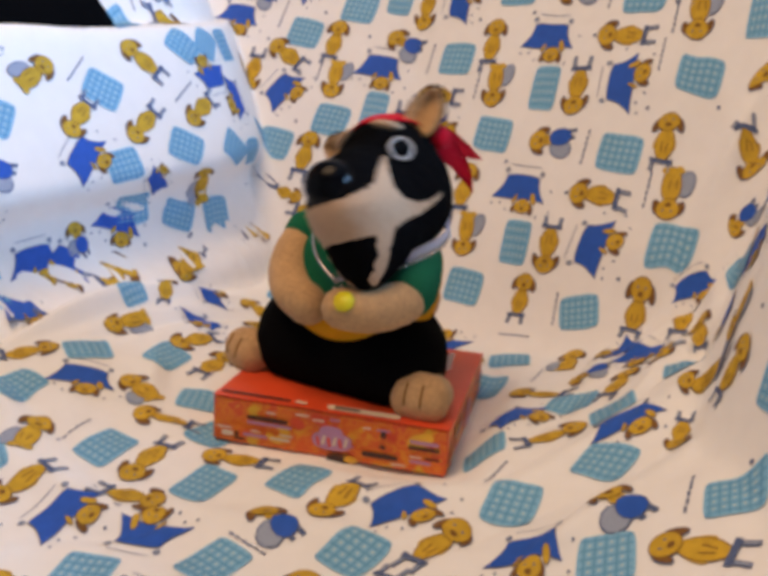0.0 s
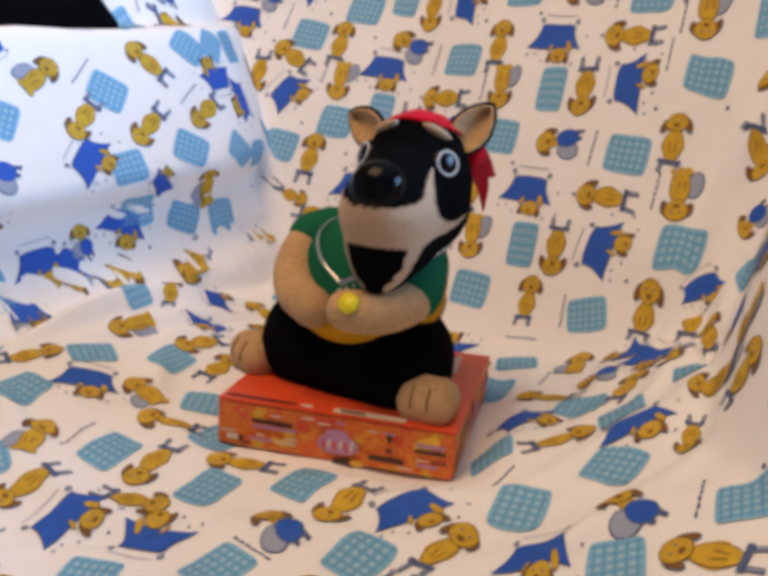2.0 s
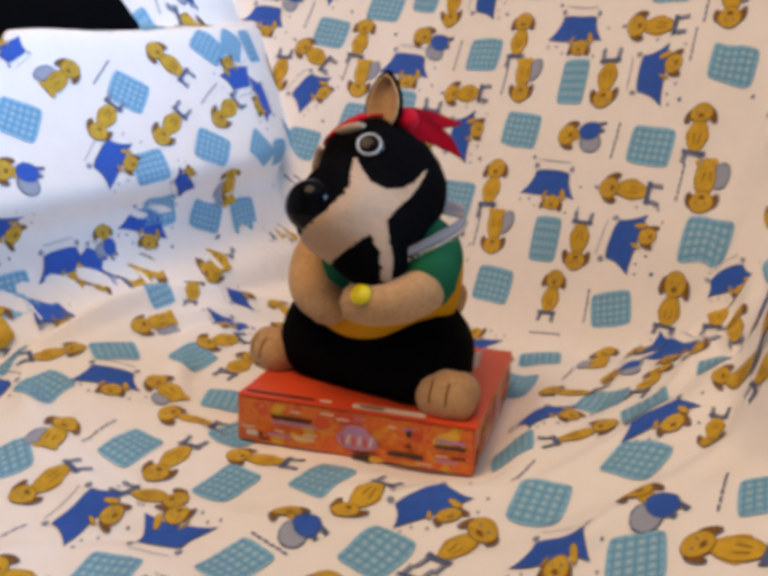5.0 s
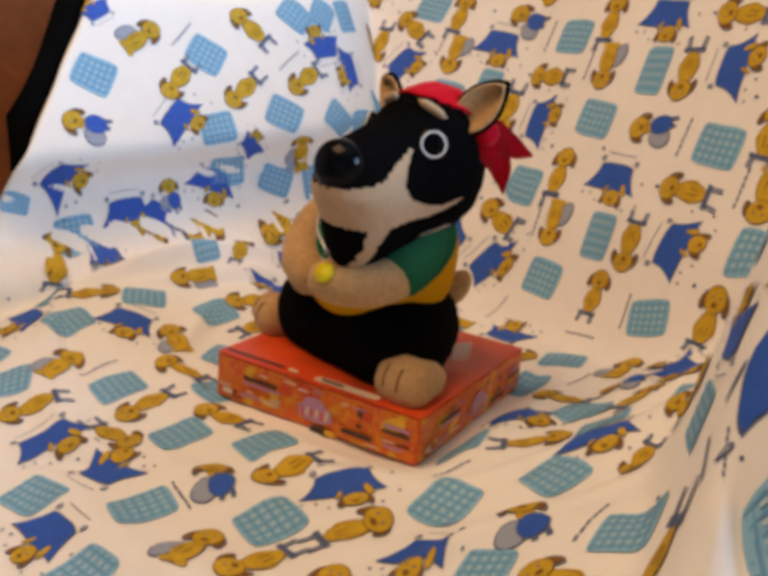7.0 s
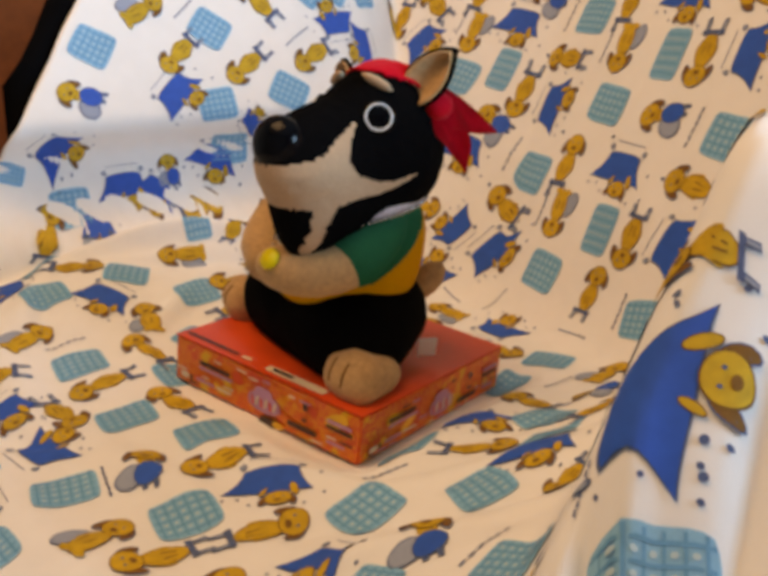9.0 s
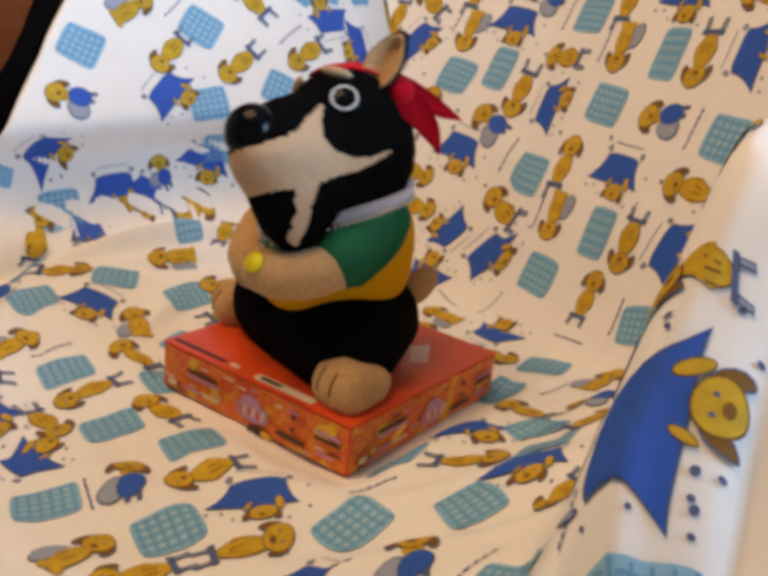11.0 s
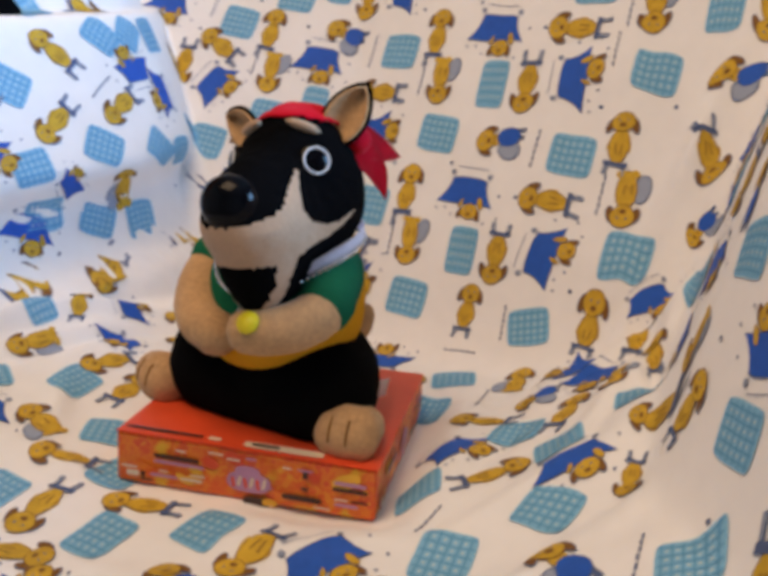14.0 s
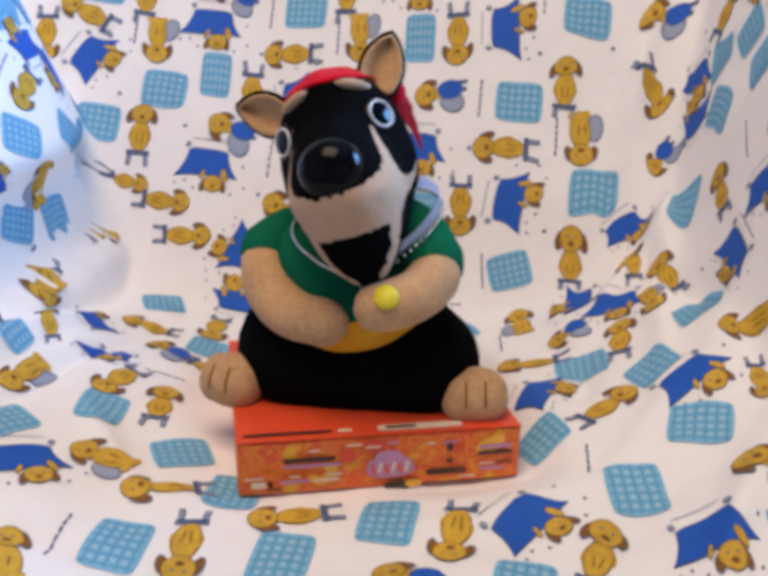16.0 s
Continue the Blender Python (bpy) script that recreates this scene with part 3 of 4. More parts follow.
for x in (-0.55, 0.5):
    for y in (0.35, 1.36):
        bm = bmesh.new()
        bmesh.ops.create_cone(bm, cap_ends=True, segments=16, radius1=0.02, radius2=0.03, depth=0.06, matrix=Matrix.Translation((x, y, 0.03)))
        part("leg", bm, WOOD, chair)

# ---- the box ----
card = tagged(new("cardboard_box"), "flat orange-red printed cardboard box lying on the sheet", "box")
BOX_POSE = pose(-0.0059, 0.7691, 0.4715, -5.9, 2.2, -12.4)
card.matrix_world = BOX_POSE
BW, BD, BH = 0.203, 0.2065, 0.041
bm = bmesh.new()
box_mesh(bm, (0, 0, BH / 2), (BW - 0.001, BD - 0.001, BH - 0.001), 0.0015)
part("carton", bm, CARD_FRUIT, card, "orange printed cardboard sides", smooth=False)
bm = bmesh.new()
box_mesh(bm, (0, 0, BH), (BW, BD, 0.0012), 0.0005)
part("lid", bm, CARD_RED, card, "plain orange-red lid with worn edges", smooth=False)


def panel(name, face, u, v, w, h, mat, lift=0.0006, round_=0.25, turn=0.0, label=""):
    """A thin printed patch on a face of the box: u, v from the face's middle."""
    bm = bmesh.new()
    n = 20
    ring = []
    for k in range(n):
        a = 2 * math.pi * k / n
        c, s = math.cos(a), math.sin(a)
        e = 0.2 + 0.8 * round_
        x = w / 2 * math.copysign(abs(c) ** e, c)
        y = h / 2 * math.copysign(abs(s) ** e, s)
        t = radians(turn)
        x, y = u + x * math.cos(t) - y * math.sin(t), v + x * math.sin(t) + y * math.cos(t)
        if face == "front":
            ring.append(bm.verts.new((x, -BD / 2 - lift, BH / 2 + y)))
        elif face == "right":
            ring.append(bm.verts.new((BW / 2 + lift, x, BH / 2 + y)))
        else:
            ring.append(bm.verts.new((x, y, BH + 0.0006 + lift)))
    bm.faces.new(ring)
    return part(name, bm, mat, card, label, smooth=False)


rnd = random.Random(4)
for face, half in (("front", 0.095), ("right", 0.095)):
    for k in range(12):
        u, v = rnd.uniform(-half, half), rnd.uniform(-0.019, 0.019)
        panel("colour_patch", face, u * 0.93, v * 0.7, rnd.uniform(0.008, 0.024), rnd.uniform(0.005, 0.013),
              rnd.choice((CARD_YELLOW, CARD_FRUIT, CARD_RED, CARD_FRUIT, CARD_RED)), 0.0003 + 0.00004 * k, 0.9, rnd.uniform(-30, 30))
    panel("logo", face, 0.005, -0.004, 0.034, 0.016, CARD_LILAC, 0.0012, 0.7)
    panel("logo", face, 0.004, 0.004, 0.020, 0.010, CARD_LILAC, 0.0013, 0.8)
    for k in range(6):
        panel("logo_stroke", face, -0.007 + 0.0048 * k, -0.005 + 0.0012 * (k % 2), 0.0024, 0.0085, CARD_PALE if k % 2 else CARD_RED, 0.0016, 0.3, 12 * (-1) ** k)
    for u, v, w, h, m in (
        (-0.052, 0.006, 0.036, 0.0035, CARD_DARK), (-0.050, 0.0015, 0.040, 0.0025, CARD_LILAC), (-0.062, -0.010, 0.022, 0.0025, CARD_LILAC),
        (-0.087, -0.011, 0.010, 0.0048, CARD_PALE), (-0.079, -0.011, 0.003, 0.0048, CARD_DARK), (-0.040, -0.010, 0.018, 0.0022, CARD_PALE),
        (0.048, 0.009, 0.0042, 0.0060, CARD_DARK), (0.048, -0.002, 0.005, 0.003, CARD_DARK), (0.046, -0.010, 0.030, 0.0045, CARD_DARK),
        (0.082, 0.007, 0.024, 0.0030, CARD_LILAC), (0.082, 0.002, 0.026, 0.0028, CARD_DARK), (0.080, -0.010, 0.018, 0.0024, CARD_LILAC),
    ):
        panel("text_bar", face, u, v, w, h, m, 0.0014, 0.15)
for face in ("front", "right"):
    for k in range(14):
        panel("small_print", face, -0.09 + 0.0138 * k, rnd.choice((-0.015, 0.0125, 0.015, -0.006)), rnd.uniform(0.006, 0.013), 0.0016,
              rnd.choice((CARD_DARK, CARD_LILAC, CARD_PALE)), 0.0015, 0.15)
panel("flap_notch", "front", 0.012, -0.0185, 0.022, 0.008, CARD_DARK, 0.0017, 0.9)
panel("flap_notch", "front", 0.022, -0.0175, 0.012, 0.006, CARD_YELLOW, 0.0019, 0.9)
for u, w, m in ((-0.066, 0.062, CARD_DARK), (-0.026, 0.010, CARD_PALE), (-0.090, 0.006, CARD_DARK)):
    panel("text_bar", "top", u, -0.094, w, 0.0045, m, 0.0006, 0.15)
panel("pale_label", "top", 0.028, -0.094, 0.062, 0.0095, CARD_PALE, 0.0006, 0.1, label="pale paper strip on the lid")
panel("text_bar", "top", 0.014, -0.094, 0.022, 0.0042, CARD_DARK, 0.0010, 0.15)

# ---- the plush toy ----
toy = tagged(new("plush_toy"), "black and tan plush animal in green and yellow shirt", "plush toy")
toy.matrix_world = pose(0.007, 0.766, 0.514, 0, 0, -28)
NECK, WAIST = Vector((0.020, -0.002, 0.133)), Vector((0.003, 0, 0.05))


def blob(balls, centre, nu=72, nv=48, soft=0.012, far=0.2):
    """One skin round several ellipsoids that melt into each other, seen from the centre."""
    centre = Vector(centre)

    def inside(p):
        total = 0.0
        for c, r in balls:
            d = math.sqrt(((p.x - c[0]) / r[0]) ** 2 + ((p.y - c[1]) / r[1]) ** 2 + ((p.z - c[2]) / r[2]) ** 2)
            total += math.exp(-(d - 1) * min(r) / soft)
        return total

    bm = bmesh.new()
    rows = []
    for j in range(nv + 1):
        th = math.pi * j / nv
        row = []
        for i in range(nu if 0 < j < nv else 1):
            ph = 2 * math.pi * i / nu
            d = Vector((math.sin(th) * math.cos(ph), math.sin(th) * math.sin(ph), math.cos(th)))
            lo, hi = 0.0, far
            for _ in range(18):
                mid = (lo + hi) / 2
                if inside(centre + d * mid) > 1:
                    lo = mid
                else:
                    hi = mid
            row.append(bm.verts.new(centre + d * lo))
        rows.append(row)
    for a, b in zip(rows, rows[1:]):
        for k in range(nu):
            m = (k + 1) % nu
            if len(a) == 1:
                bm.faces.new((a[0], b[k], b[m]))
            elif len(b) == 1:
                bm.faces.new((a[k], b[0], a[m]))
            else:
                bm.faces.new((a[k], b[k], b[m], a[m]))
    return bm


def fuzz(bm, amount, scale=90):
    bm.normal_update()
    for v in bm.verts:
        v.co += v.normal * amount * (noise.noise(v.co * scale) + 0.6 * noise.noise(v.co * scale * 2.7))
    return bm


# trousers and legs
bm = fuzz(blob([((-0.009, 0.006, 0.027), (0.060, 0.050, 0.035)), ((-0.010, -0.030, 0.024), (0.055, 0.028, 0.025)), ((0.047, -0.029, 0.032), (0.027, 0.031, 0.032)), ((-0.068, -0.012, 0.036), (0.030, 0.042, 0.037)),
                ((-0.009, 0.006, 0.043), (0.054, 0.046, 0.029))], (-0.008, 0, 0.038), 96, 64), 0.0010)
part("trousers", bm, FUR_BLACK, toy, "black plush trousers")
for x, y, z, turn in ((0.078, -0.054, 0.0195, 4), (-0.104, -0.048, 0.020, -22)):
    bm = fuzz(blob([((-0.0138, 0, -0.001), (0.0104, 0.0145, 0.0172)), ((0, -0.001, 0.0005), (0.0104, 0.0155, 0.0185)), ((0.0138, 0, -0.001), (0.0104, 0.0145, 0.0172)), ((0, 0.018, -0.001), (0.0200, 0.026, 0.0172))], (0, 0.008, 0), 72, 48, soft=0.0035), 0.0008)
    front = [v.co.copy() for v in bm.verts if v.co.y < 0.004]
    foot = part("foot", bm, FUR_TAN, toy, "tan plush foot with stitched toes")
    foot.matrix_local = pose(x, y, z, -12, 0, turn)
    for k in (-1, 1):
        seam = []
        for h in (0.013, 0.008, 0.002, -0.004):
            near = min(front, key=lambda c: (c.x - k * 0.0070) ** 2 + (c.z - h) ** 2)
            seam.append((k * 0.0070, near.y - 0.0002, h))
        bm = bmesh.new()
        line = smooth_points(seam, 4)
        tube(bm, line, [0.0009] * len(line), 6)
        part("toe_stitch", bm, PRINT_BROWN, foot)
bm = fuzz(blob([((0, 0, 0), (0.013, 0.022, 0.012))], (0, 0, 0), 24, 16), 0.0008)
stub = part("tail", bm, FUR_TAN, toy, "short tan plush tail")
stub.matrix_local = pose(0.022, 0.062, 0.052, 35, 0, -8)
bm = bmesh.new()
box_mesh(bm, (0, 0, 0), (0.016, 0.0008, 0.020), 0.0002)
care = part("care_label", bm, EYE_WHITE, toy, "white sewn-in care label", smooth=False)
care.matrix_local = pose(0.058, 0.036, 0.010, 20, 0, 60)

# torso: a green and yellow shirt, and what it carries
body_shape = [((-0.009, 0.006, 0.086), (0.056, 0.047, 0.050)), ((-0.010, -0.012, 0.072), (0.052, 0.050, 0.034)), ((-0.005, 0.007, 0.118), (0.053, 0.043, 0.030))]
bm = fuzz(blob(body_shape, (0, 0, 0.085), 120, 90), 0.0005)
for f in bm.faces:
    c = f.calc_center_median()
    low = 0.088 + 0.72 * max(-0.01, c.y + 0.01)
    f.material_index = 1 if c.z < low else 0
torso = part("shirt", bm, [JERSEY_GREEN, JERSEY_YELLOW], toy, "green shirt with a yellow lower half")
for v in torso.data.vertices:
    v.co -= WAIST
torso.location = WAIST


def on_torso(name, bm, mat, label=""):
    bmesh.ops.translate(bm, verts=bm.verts, vec=-WAIST)
    return part(name, bm, mat, torso, label)


for k in (-1, 1):
    slope = [(0.030, 0.008, 0.128), (0.047, -0.012, 0.119), (0.055, -0.038, 0.108)] if k > 0 else [(-0.044, 0.014, 0.128), (-0.060, 0.008, 0.125), (-0.071, 0.000, 0.119)]
    line = smooth_points(slope, 6)
    bm = bmesh.new()
    tube(bm, line, np.linspace(0.020, 0.0225, len(line)).tolist(), 28)
    on_torso("sleeve", fuzz(bm, 0.0005), JERSEY_GREEN, "short green sleeve")
    reach = [(0.055, -0.036, 0.107), (0.054, -0.056, 0.102), (0.040, -0.074, 0.098), (0.018, -0.082, 0.097)] if k > 0 else [(-0.073, -0.004, 0.116), (-0.069, -0.030, 0.102), (-0.050, -0.056, 0.090), (-0.024, -0.068, 0.084)]
    line = smooth_points(reach, 6)
    bm = bmesh.new()
    tube(bm, line, np.linspace(0.0190, 0.0172, len(line)).tolist(), 28)
    on_torso("arm", fuzz(bm, 0.0008), FUR_TAN, "folded tan plush arm")
bm = bmesh.new()
bmesh.ops.create_cone(bm, cap_ends=True, segments=28, radius1=0.0086, radius2=0.0078, depth=0.0025)
bmesh.ops.transform(bm, matrix=pose(0.026, -0.0945, 0.1095, 50, 0, 8), verts=bm.verts)
on_torso("badge", bm, BADGE, "round yellow badge on the wrist")
# ribbon and chain meet in a point under the chin
ribbon = smooth_points([(0.006, 0.050, 0.146), (0.048, 0.036, 0.147), (0.064, -0.004, 0.145), (0.052, -0.046, 0.137), (0.008, -0.080, 0.117)], 10)
chain = smooth_points([(0.008, -0.076, 0.115), (-0.022, -0.062, 0.128), (-0.044, -0.026, 0.140), (-0.034, 0.028, 0.147), (0.006, 0.050, 0.149)], 10)
bm = bmesh.new()
rows = [[bm.verts.new(p + Vector((0, 0, w)) * (0.35 + 0.65 * min(1, (len(ribbon) - 1 - i) / 14))) for w in (-0.004, 0.001, 0.006)] for i, p in enumerate(ribbon)]
for a, b in zip(rows, rows[1:]):
    for k in range(2):
        bm.faces.new((a[k], a[k + 1], b[k + 1], b[k]))
bmesh.ops.solidify(bm, geom=bm.faces[:], thickness=0.0016)
on_torso("collar", bm, COLLAR, "pale lilac ribbon collar")
bm = bmesh.new()
for p in ribbon:
    ball(bm, p + Vector((0.0012, -0.0012, -0.005)), (0.0015,) * 3, segs=8, rings=6)
tagged(on_torso("bead_string", bm, SILVER, "row of small silver beads"), kind="stuff")
bm = bmesh.new()
tube(bm, chain, [0.0012] * len(chain), 8)
on_torso("necklace", bm, SILVER, "thin silver chain")

# head, in its own space with the neck at the origin
skull = [((0, 0.010, 0.058), (0.045, 0.052, 0.051)), ((0, -0.042, 0.056), (0.027, 0.052, 0.027)), ((0, -0.064, 0.038), (0.033, 0.036, 0.024)),
         ((0, 0.002, 0.030), (0.045, 0.048, 0.036)), ((0, -0.036, 0.008), (0.030, 0.030, 0.026)), ((0, -0.063, 0.008), (0.024, 0.023, 0.025)), ((0, -0.067, -0.008), (0.013, 0.014, 0.017))]
bm = blob(skull, (0, -0.012, 0.045), 220, 160, soft=0.008)
SNOUT = ((-0.105, -0.096, -0.086, -0.073, -0.059, -0.044), (0.044, 0.046, 0.048, 0.054, 0.064, 0.072))
PATCH = ((0.029, 0.035, 0.046, 0.058, 0.066, 0.075), (-0.033, -0.049, -0.057, -0.053, -0.046, -0.043))
CHEEK = ((-0.075, -0.060, -0.046, -0.026, -0.009, 0.000), (0.013, 0.016, 0.019, 0.023, 0.029, 0.033))
STRIPE = ((-0.060, -0.033, -0.020, -0.008, 0.000), (0.040, 0.030, 0.030, 0.033, 0.034))
for f in bm.faces:
    c = f.calc_center_median()
    x, y, z = abs(c.x), c.y, c.z
    rim = 0.0012 * noise.noise(c * 260)
    under = z < np.interp(y, *SNOUT) + rim and y < -0.040
    before = y < np.interp(z, *PATCH) + rim if z > 0.029 else y < -0.033
    stripe = y < 0.0 and z < np.interp(y, *STRIPE) + rim and x > 0.015
    over = z > np.interp(y, *CHEEK) + rim
    jaw = -0.034 < z < 0.020 and abs(y + 0.0725 + 0.10 * (0.018 - z)) < 0.0048 + 0.25 * max(0, z) + rim and x > 0.007
    f.material_index = 1 if jaw or (over and ((under and before) or stripe)) else 0
fuzz(bm, 0.0006, 120)
head = part("head", bm, [FUR_BLACK, FUR_CREAM], toy, "black plush head with cream muzzle and cheeks")
head.location = NECK
bm = blob([((0, -0.089, 0.060), (0.0192, 0.0152, 0.0165)), ((0, -0.093, 0.052), (0.013, 0.011, 0.013))], (0, -0.090, 0.060), 40, 28, soft=0.006)
part("nose", bm, PLASTIC_BLACK, head, "shiny black plastic nose")
for k in (-1, 1):
    out = Vector((k * 0.030, -0.026, 0.013)).normalized()
    turn = out.to_track_quat("Z", "Y").to_matrix().to_4x4()
    at = Vector((k * 0.0335, -0.0262, 0.0745))
    bm = bmesh.new()
    ball(bm, at, (0.0128, 0.0128, 0.0046), turn)
    eye = part("eye", bm, PLASTIC_BLACK, head, "domed black plastic eye with a white ring")
    bm = bmesh.new()
    hoop = [at + turn.to_3x3() @ Vector((0.0094 * math.cos(q), 0.0094 * math.sin(q), 0.0031)) for q in (2 * math.pi * j / 36 for j in range(37))]
    tube(bm, hoop, [0.0008] * 37, 8)
    part("eye_ring", bm, EYE_WHITE, eye, "white painted ring")
    bm = blob([((0, 0, 0), (0.014, 0.0035, 0.0042))], (0, 0, 0), 24, 14)
    brow = part("brow", bm, FUR_CREAM, head)
    brow.matrix_local = pose(k * 0.0215, -0.0165, 0.0985, 40, k * 24, k * 24)
    for off in (0.0, 0.012):
        bm = bmesh.new()
        ball(bm, (k * (0.028 - off * 0.4), -0.0845 - off * 0.6, 0.034 - off * 0.1), (0.0013,) * 3, segs=8, rings=6)
        part("whisker_spot", bm, PRINT_BROWN, head)
    # ear: a cupped leaf, black outside and tan inside
    bm = bmesh.new()
    grid = []
    for j in range(11):
        v = j / 10
        row = []
        for i in range(9):
            u = i / 4 - 1
            w = 0.0175 * math.sin(math.pi * min(1, 0.22 + 0.78 * v)) ** 0.7 * (1 if v < 1 else 0.3)
            row.append(bm.verts.new((u * w, 0.010 * (u * u) * -1 + 0.004 * v, v * 0.048)))
        grid.append(row)
    for a, b in zip(grid, grid[1:]):
        for i in range(8):
            bm.faces.new((a[i], a[i + 1], b[i + 1], b[i]))
    inner = bm.copy()
    bmesh.ops.solidify(bm, geom=bm.faces[:], thickness=-0.004)
    ear = part("ear", fuzz(bm, 0.0005), FUR_BLACK, head, "upright ear, black outside and tan inside")
    bmesh.ops.scale(inner, vec=(0.86, 0.9, 0.9), verts=inner.verts)
    bmesh.ops.translate(inner, vec=(0, -0.0032, 0.001), verts=inner.verts)
    bmesh.ops.solidify(inner, geom=inner.faces[:], thickness=-0.0015)
    lining = part("ear_lining", inner, FUR_TAN, head)
    for o in (ear, lining):
        o.matrix_local = pose(k * 0.030, 0.016, 0.085, -16, 36 if k > 0 else -66, k * 8)

# bandana: a close cap over the crown with two pointed ends behind one ear
cap = blob([((0, 0.012, 0.059), (0.0478, 0.0548, 0.0540))], (0, 0.012, 0.059), 72, 48)
gone = [v for v in cap.verts if (v.co.z - 0.059) + 0.42 * (v.co.y - 0.012) < 0.035]
bmesh.ops.delete(cap, geom=gone, context="VERTS")
fuzz(cap, 0.0012, 60)
bmesh.ops.solidify(cap, geom=cap.faces[:], thickness=0.0015)
part("bandana", cap, FELT_RED, head, "red felt bandana tied behind the ear")


def pennant(points, widths):
    bm = bmesh.new()
    line = smooth_points(points, 5)
    rows = []
    for i, p in enumerate(line):
        t = i / (len(line) - 1)
        w = float(np.interp(t, np.linspace(0, 1, len(widths)), widths))
        d = (line[min(i + 1, len(line) - 1)] - line[max(i - 1, 0)]).normalized()
        s = d.cross(Vector((0.9, -0.3, 0.2))).normalized()
        ripple = Vector((0.9, -0.3, 0.2)) * 0.002 * math.sin(9 * t)
        rows.append([bm.verts.new(p + s * w * k + ripple * (1 - abs(k))) for k in (-1, 0, 1)])
    for a, b in zip(rows, rows[1:]):
        for k in range(2):
            bm.faces.new((a[k], a[k + 1], b[k + 1], b[k]))
    bmesh.ops.solidify(bm, geom=bm.faces[:], thickness=0.0016)
    return bm


part("bandana_end", pennant([(0.040, 0.020, 0.084), (0.048, 0.040, 0.076), (0.052, 0.064, 0.066), (0.052, 0.088, 0.058)], [0.016, 0.013, 0.008, 0.001]), FELT_RED, head)
part("bandana_end", pennant([(0.042, 0.022, 0.082), (0.049, 0.036, 0.065), (0.052, 0.046, 0.048), (0.052, 0.052, 0.030)], [0.016, 0.014, 0.010, 0.001]), FELT_RED, head)
bm = blob([((0.045, 0.026, 0.081), (0.009, 0.012, 0.010))], (0.045, 0.026, 0.081), 24, 16)
part("bandana_knot", bm, FELT_RED, head)


# ---- the room ----
def slab(name, centre, size, mat, label, category, bevel=0.0):
    bm = bmesh.new()
    box_mesh(bm, (0, 0, 0), size, bevel)
    ob = part(name, bm, mat, smooth=False)
    ob.matrix_world = pose(*centre)
    return tagged(ob, label, category, kind="structure")


slab("floor", (0, 0.5, -0.05), (4.4, 5.2, 0.1), FLOORING, "plain dim room floor", "floor")
slab("ceiling", (0, 0.5, 2.65), (4.4, 5.2, 0.1), PLASTER, "plain pale ceiling", "ceiling")
slab("wall_north", (0, 2.8, 1.3), (4.4, 0.1, 2.6), PLASTER, "plain dim wall", "wall")
slab("wall_south", (0, -1.8, 1.3), (4.4, 0.1, 2.6), PLASTER, "plain dim wall", "wall")
slab("wall_west", (-2.15, 0.5, 1.3), (0.1, 4.5, 2.6), PLASTER, "plain dim wall", "wall")
bm = bmesh.new()
for centre, size in (((0, -1.05, 0), (0.1, 1.4, 2.6)), ((0, 1.5, 0), (0.1, 1.5, 2.6)), ((0, 0.2, -0.9), (0.1, 1.1, 0.8)), ((0, 0.2, 0.95), (0.1, 1.1, 0.7))):
    box_mesh(bm, centre, size)
east = part("wall_east", bm, PLASTER, smooth=False)
east.matrix_world = pose(2.15, 0.5, 1.3)
tagged(east, "plain dim wall with a window opening", "wall", kind="structure")
window = tagged(new("window_1"), "plain white window frame in the wall", "window", kind="structure")
window.location = (2.15, 0.7, 1.35)
for centre, size in (((0, 0.52, 0), (0.06, 0.05, 1.0)), ((0, -0.52, 0), (0.06, 0.05, 1.0)), ((0, 0, 0.52), (0.06, 1.09, 0.05)), ((0, 0, -0.52), (0.06, 1.09, 0.05))):
    bm = bmesh.new()
    box_mesh(bm, centre, size, 0.004)
    part("window_frame", bm, EYE_WHITE, window, smooth=False)

ward = tagged(new("wardrobe"), "dark reddish-brown wooden wardrobe standing behind the armchair", "wardrobe")
ward.matrix_world = pose(-1.45, 1.75, 0, 0, 0, 35)
bm = bmesh.new()
box_mesh(bm, (0, 0, 1.0), (1.5, 0.5, 2.0), 0.006)
part("body", bm, WOOD, ward, smooth=False)
for k in (-0.37, 0.37):
    bm = bmesh.new()
    box_mesh(bm, (k, -0.262, 1.0), (0.71, 0.022, 1.88), 0.006)
    door = part("door", bm, WOOD, ward, smooth=False)
    bm = bmesh.new()
    ball(bm, (k * 0.15, -0.285, 1.0), (0.014, 0.014, 0.014))
    part("knob", bm, SILVER, door)


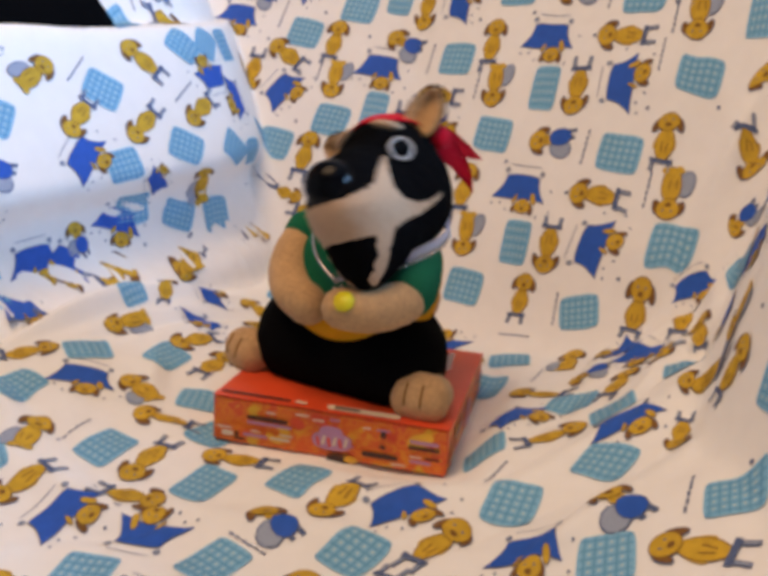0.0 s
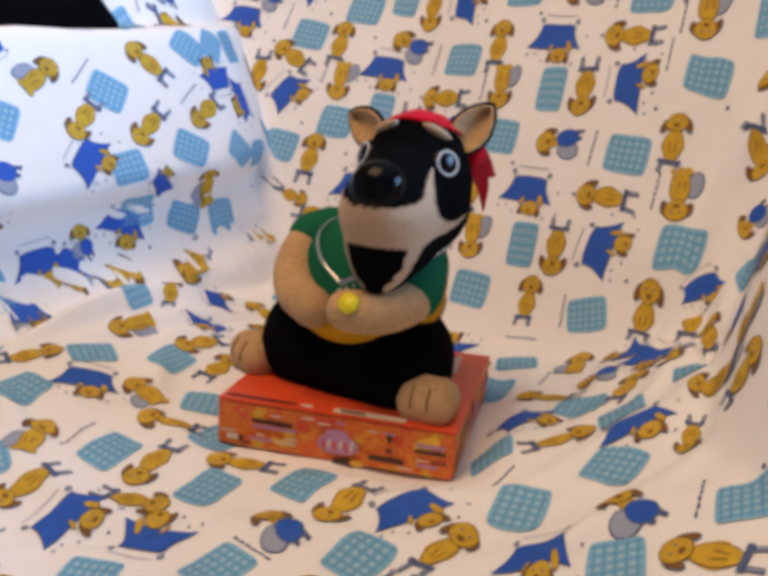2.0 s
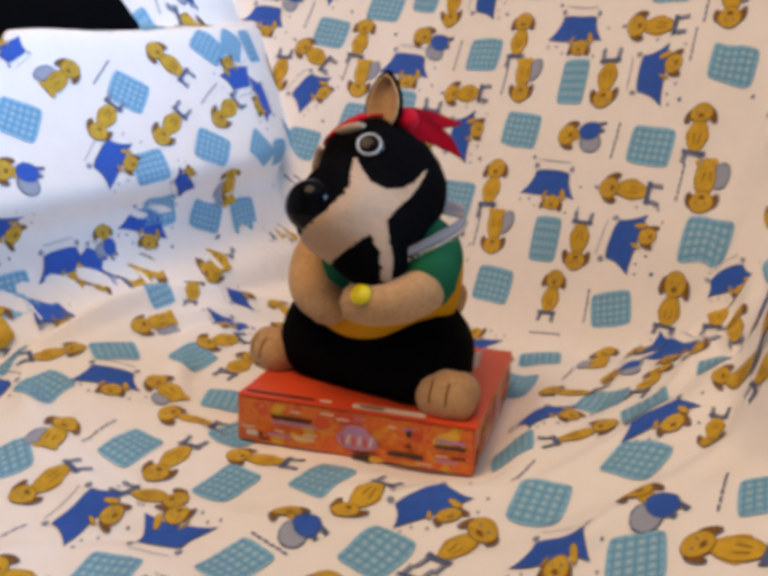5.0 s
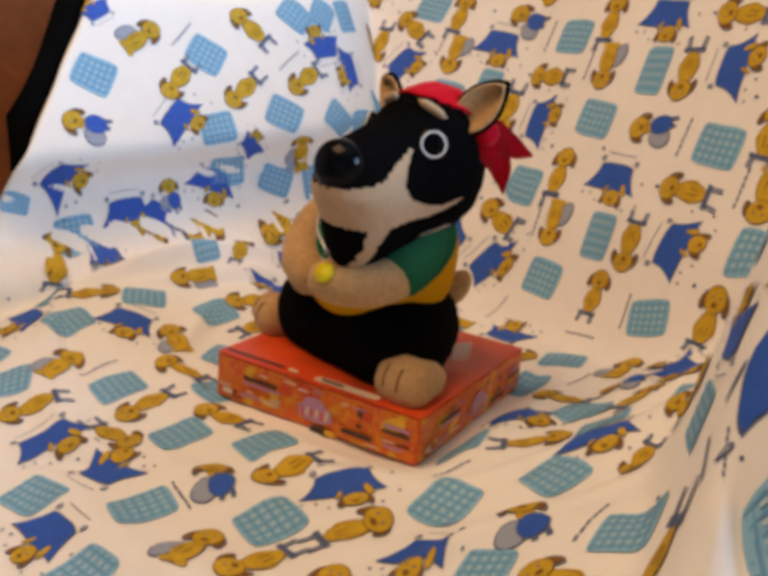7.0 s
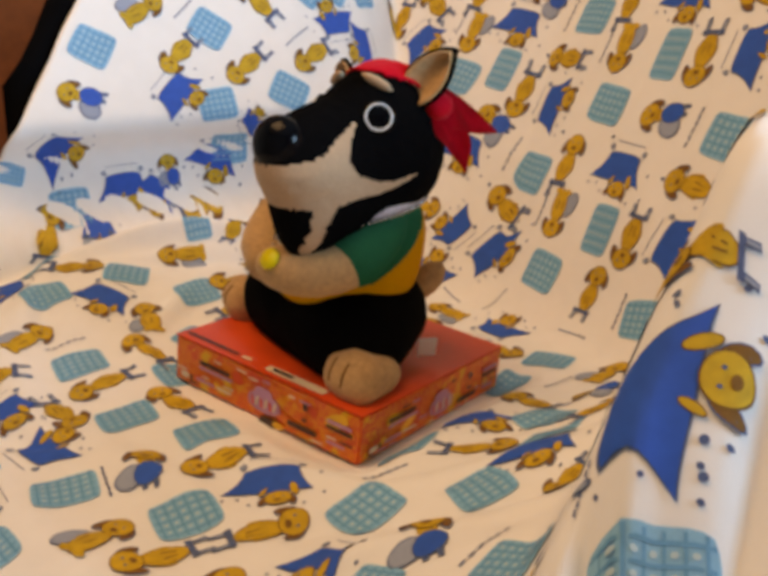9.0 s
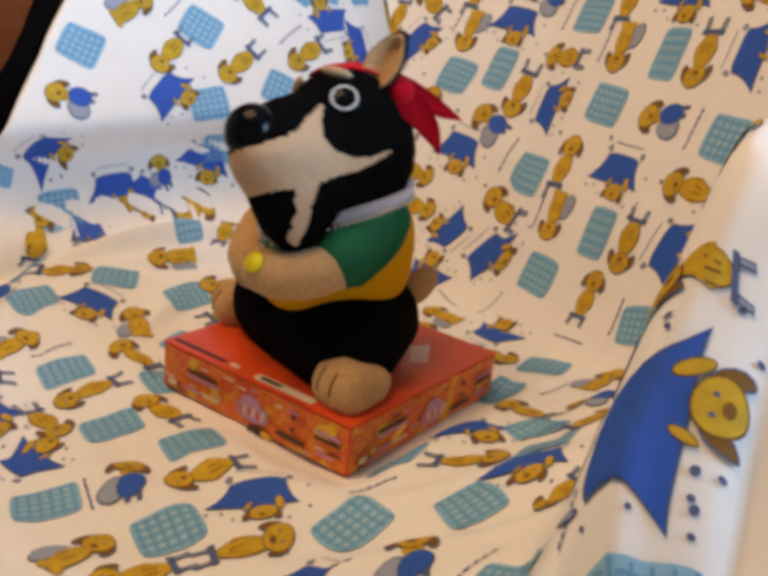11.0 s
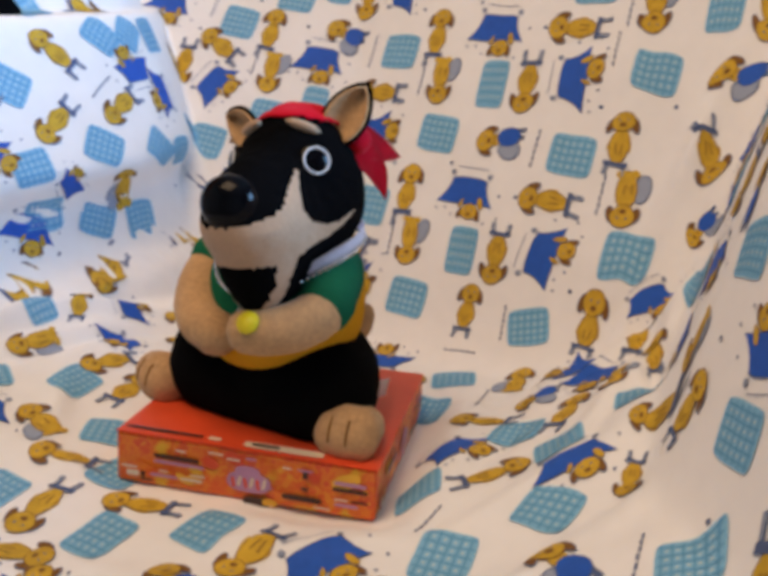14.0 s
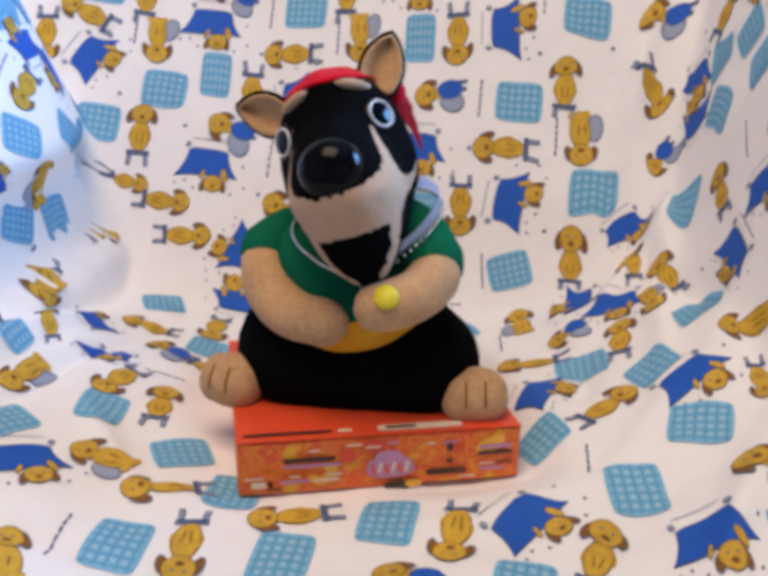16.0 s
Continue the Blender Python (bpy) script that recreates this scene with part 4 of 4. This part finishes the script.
# ---- what moves: the toy sways at the waist and wags its head ----
HEAD_ROWS = [
    (0, 3, -20, -8, 8.1),
    (0.1, 10, -2, -10, 8.2),
    (0.2, 15, -6, -12, 8.3),
    (0.3, 9, -16, -5, 5.2),
    (0.4, 4, -23, 2, 6.1),
    (0.5, 4, -34, -7, -1.3),
    (0.6, 11, -36, -11, -13.4),
    (0.7, 9, -43, -10, -18.2),
    (0.8, 0, -39, 1, -3.3),
    (0.9, 1, -26, 1, 5.0),
    (1, 10, -4, -8, 6.1),
    (1.1, 16, 0, -13, 7.1),
    (1.2, 12, -7, -8, 5.1),
    (1.3, 4, -24, -5, 4.1),
    (1.4, -6, -22, 8, 3.6),
    (1.5, 1, -36, -3, -7.4),
    (1.6, 4, -38, -8, -15.4),
    (1.7, 8, -38, -8, -14.2),
    (1.8, 1, -31, 4, 1.5),
    (1.9, 2, -17, 0, 7.2),
    (2, 11, 3, -7, 6.7),
    (2.1, 15, -2, -15, 7.3),
    (2.2, 15, -13, -10, 3.9),
    (2.3, 4, -30, -1, 7.2),
    (2.4, -7, -41, 4, 0.9),
    (2.5, -2, -39, 3, -1.9),
    (3, -2, -39, 3, -1.9),
    (3.5, -2, -39, 3, -1.9),
    (3.6, -2, -39, 3, -1.9),
    (3.7, -2, -39, 3, -1.9),
    (5.3, -2, -39, 3, -1.9),
    (5.8, 6, -28, -5, -5.0),
    (6, 4, 0, -2, 10.8),
    (6.2, 9, -11, -9, 2.9),
    (6.4, -10, -45, 11, -7.5),
    (6.5, -4, -43, 5, -9.0),
    (6.6, 2, -38, -3, -9.8),
    (6.8, 3, -25, -3, -1.8),
    (7, 5, 5, -3, 6.9),
    (7.2, 11, -19, -11, -0.5),
    (7.4, -12, -52, 12, -12.0),
    (7.5, 0, -42, 5, -9.4),
    (7.6, 10, -30, -5, -6.6),
    (7.8, 10, -16, -7, 0.6),
    (8, 7, 1, -4, 8.7),
    (8.2, 8, -19, -11, -2.2),
    (8.5, -1, -49, -3, -7.0),
    (8.8, 12, -6, -5, 5.7),
    (9, 8, -3, -4, 5.8),
    (9.1, 8, -4, -4, 5.3),
    (9.5, -4, -42, 0, -4.6),
    (9.9, 13, -7, -4, 6.6),
    (10.4, -10, -45, 9, -9.2),
    (10.9, 16, -16, -11, 1.9),
    (11.3, 4, -50, -3, -19.3),
    (11.5, 9, -35, -10, 11.6),
    (11.7, 23, -1, -10, 9.0),
    (11.9, 6, -13, 3, 13.7),
    (12, 8, -18, -3, 3.1),
    (12.1, 10, -29, -10, -8.0),
    (12.3, 6, -48, -4, -15.0),
    (12.5, 12, -29, -11, 11.0),
    (12.7, 21, -10, -15, 7.7),
    (12.9, 0, -25, 2, 8.5),
    (13, 3, -45, -11, 3.9),
    (13.2, 2, -39, -8, -19.6),
    (13.4, 2, -27, -2, 8.5),
    (13.5, 8, -8, -8, 9.4),
    (13.6, 13, 9, -13, 7.7),
    (13.8, 6, -2, 0, -6.0),
    (14, 5, -6, -1, -8.0),
    (14.2, 5, -6, -1, -8.0),
    (14.5, 5, -6, -1, -8.0),
    (15, 5, -6, -1, -8.0),
    (15.5, 5, -6, -1, -8.0),
    (15.6, 5, -6, -1, -8.0),
    (15.7, 0, -15, -1, -13.1),
    (15.8, 4, -20, -7, -23.0),
    (16, 4, -17, -4, -18.0),
]


def motions():
    sway, wag = [], []
    for t, yaw, roll, pitch, lean in HEAD_ROWS:
        turn = pose(0, 0, 0, 0, lean, 0)
        neck = WAIST + turn.to_3x3() @ (NECK - WAIST)
        sway.append((t, Matrix.Translation(WAIST) @ pose(0, 0, 0, 0, 0.5 * lean, 0)))
        wag.append((t, pose(*neck, pitch, roll, yaw)))
    walk(torso, sway)
    walk(head, wag)


motions()
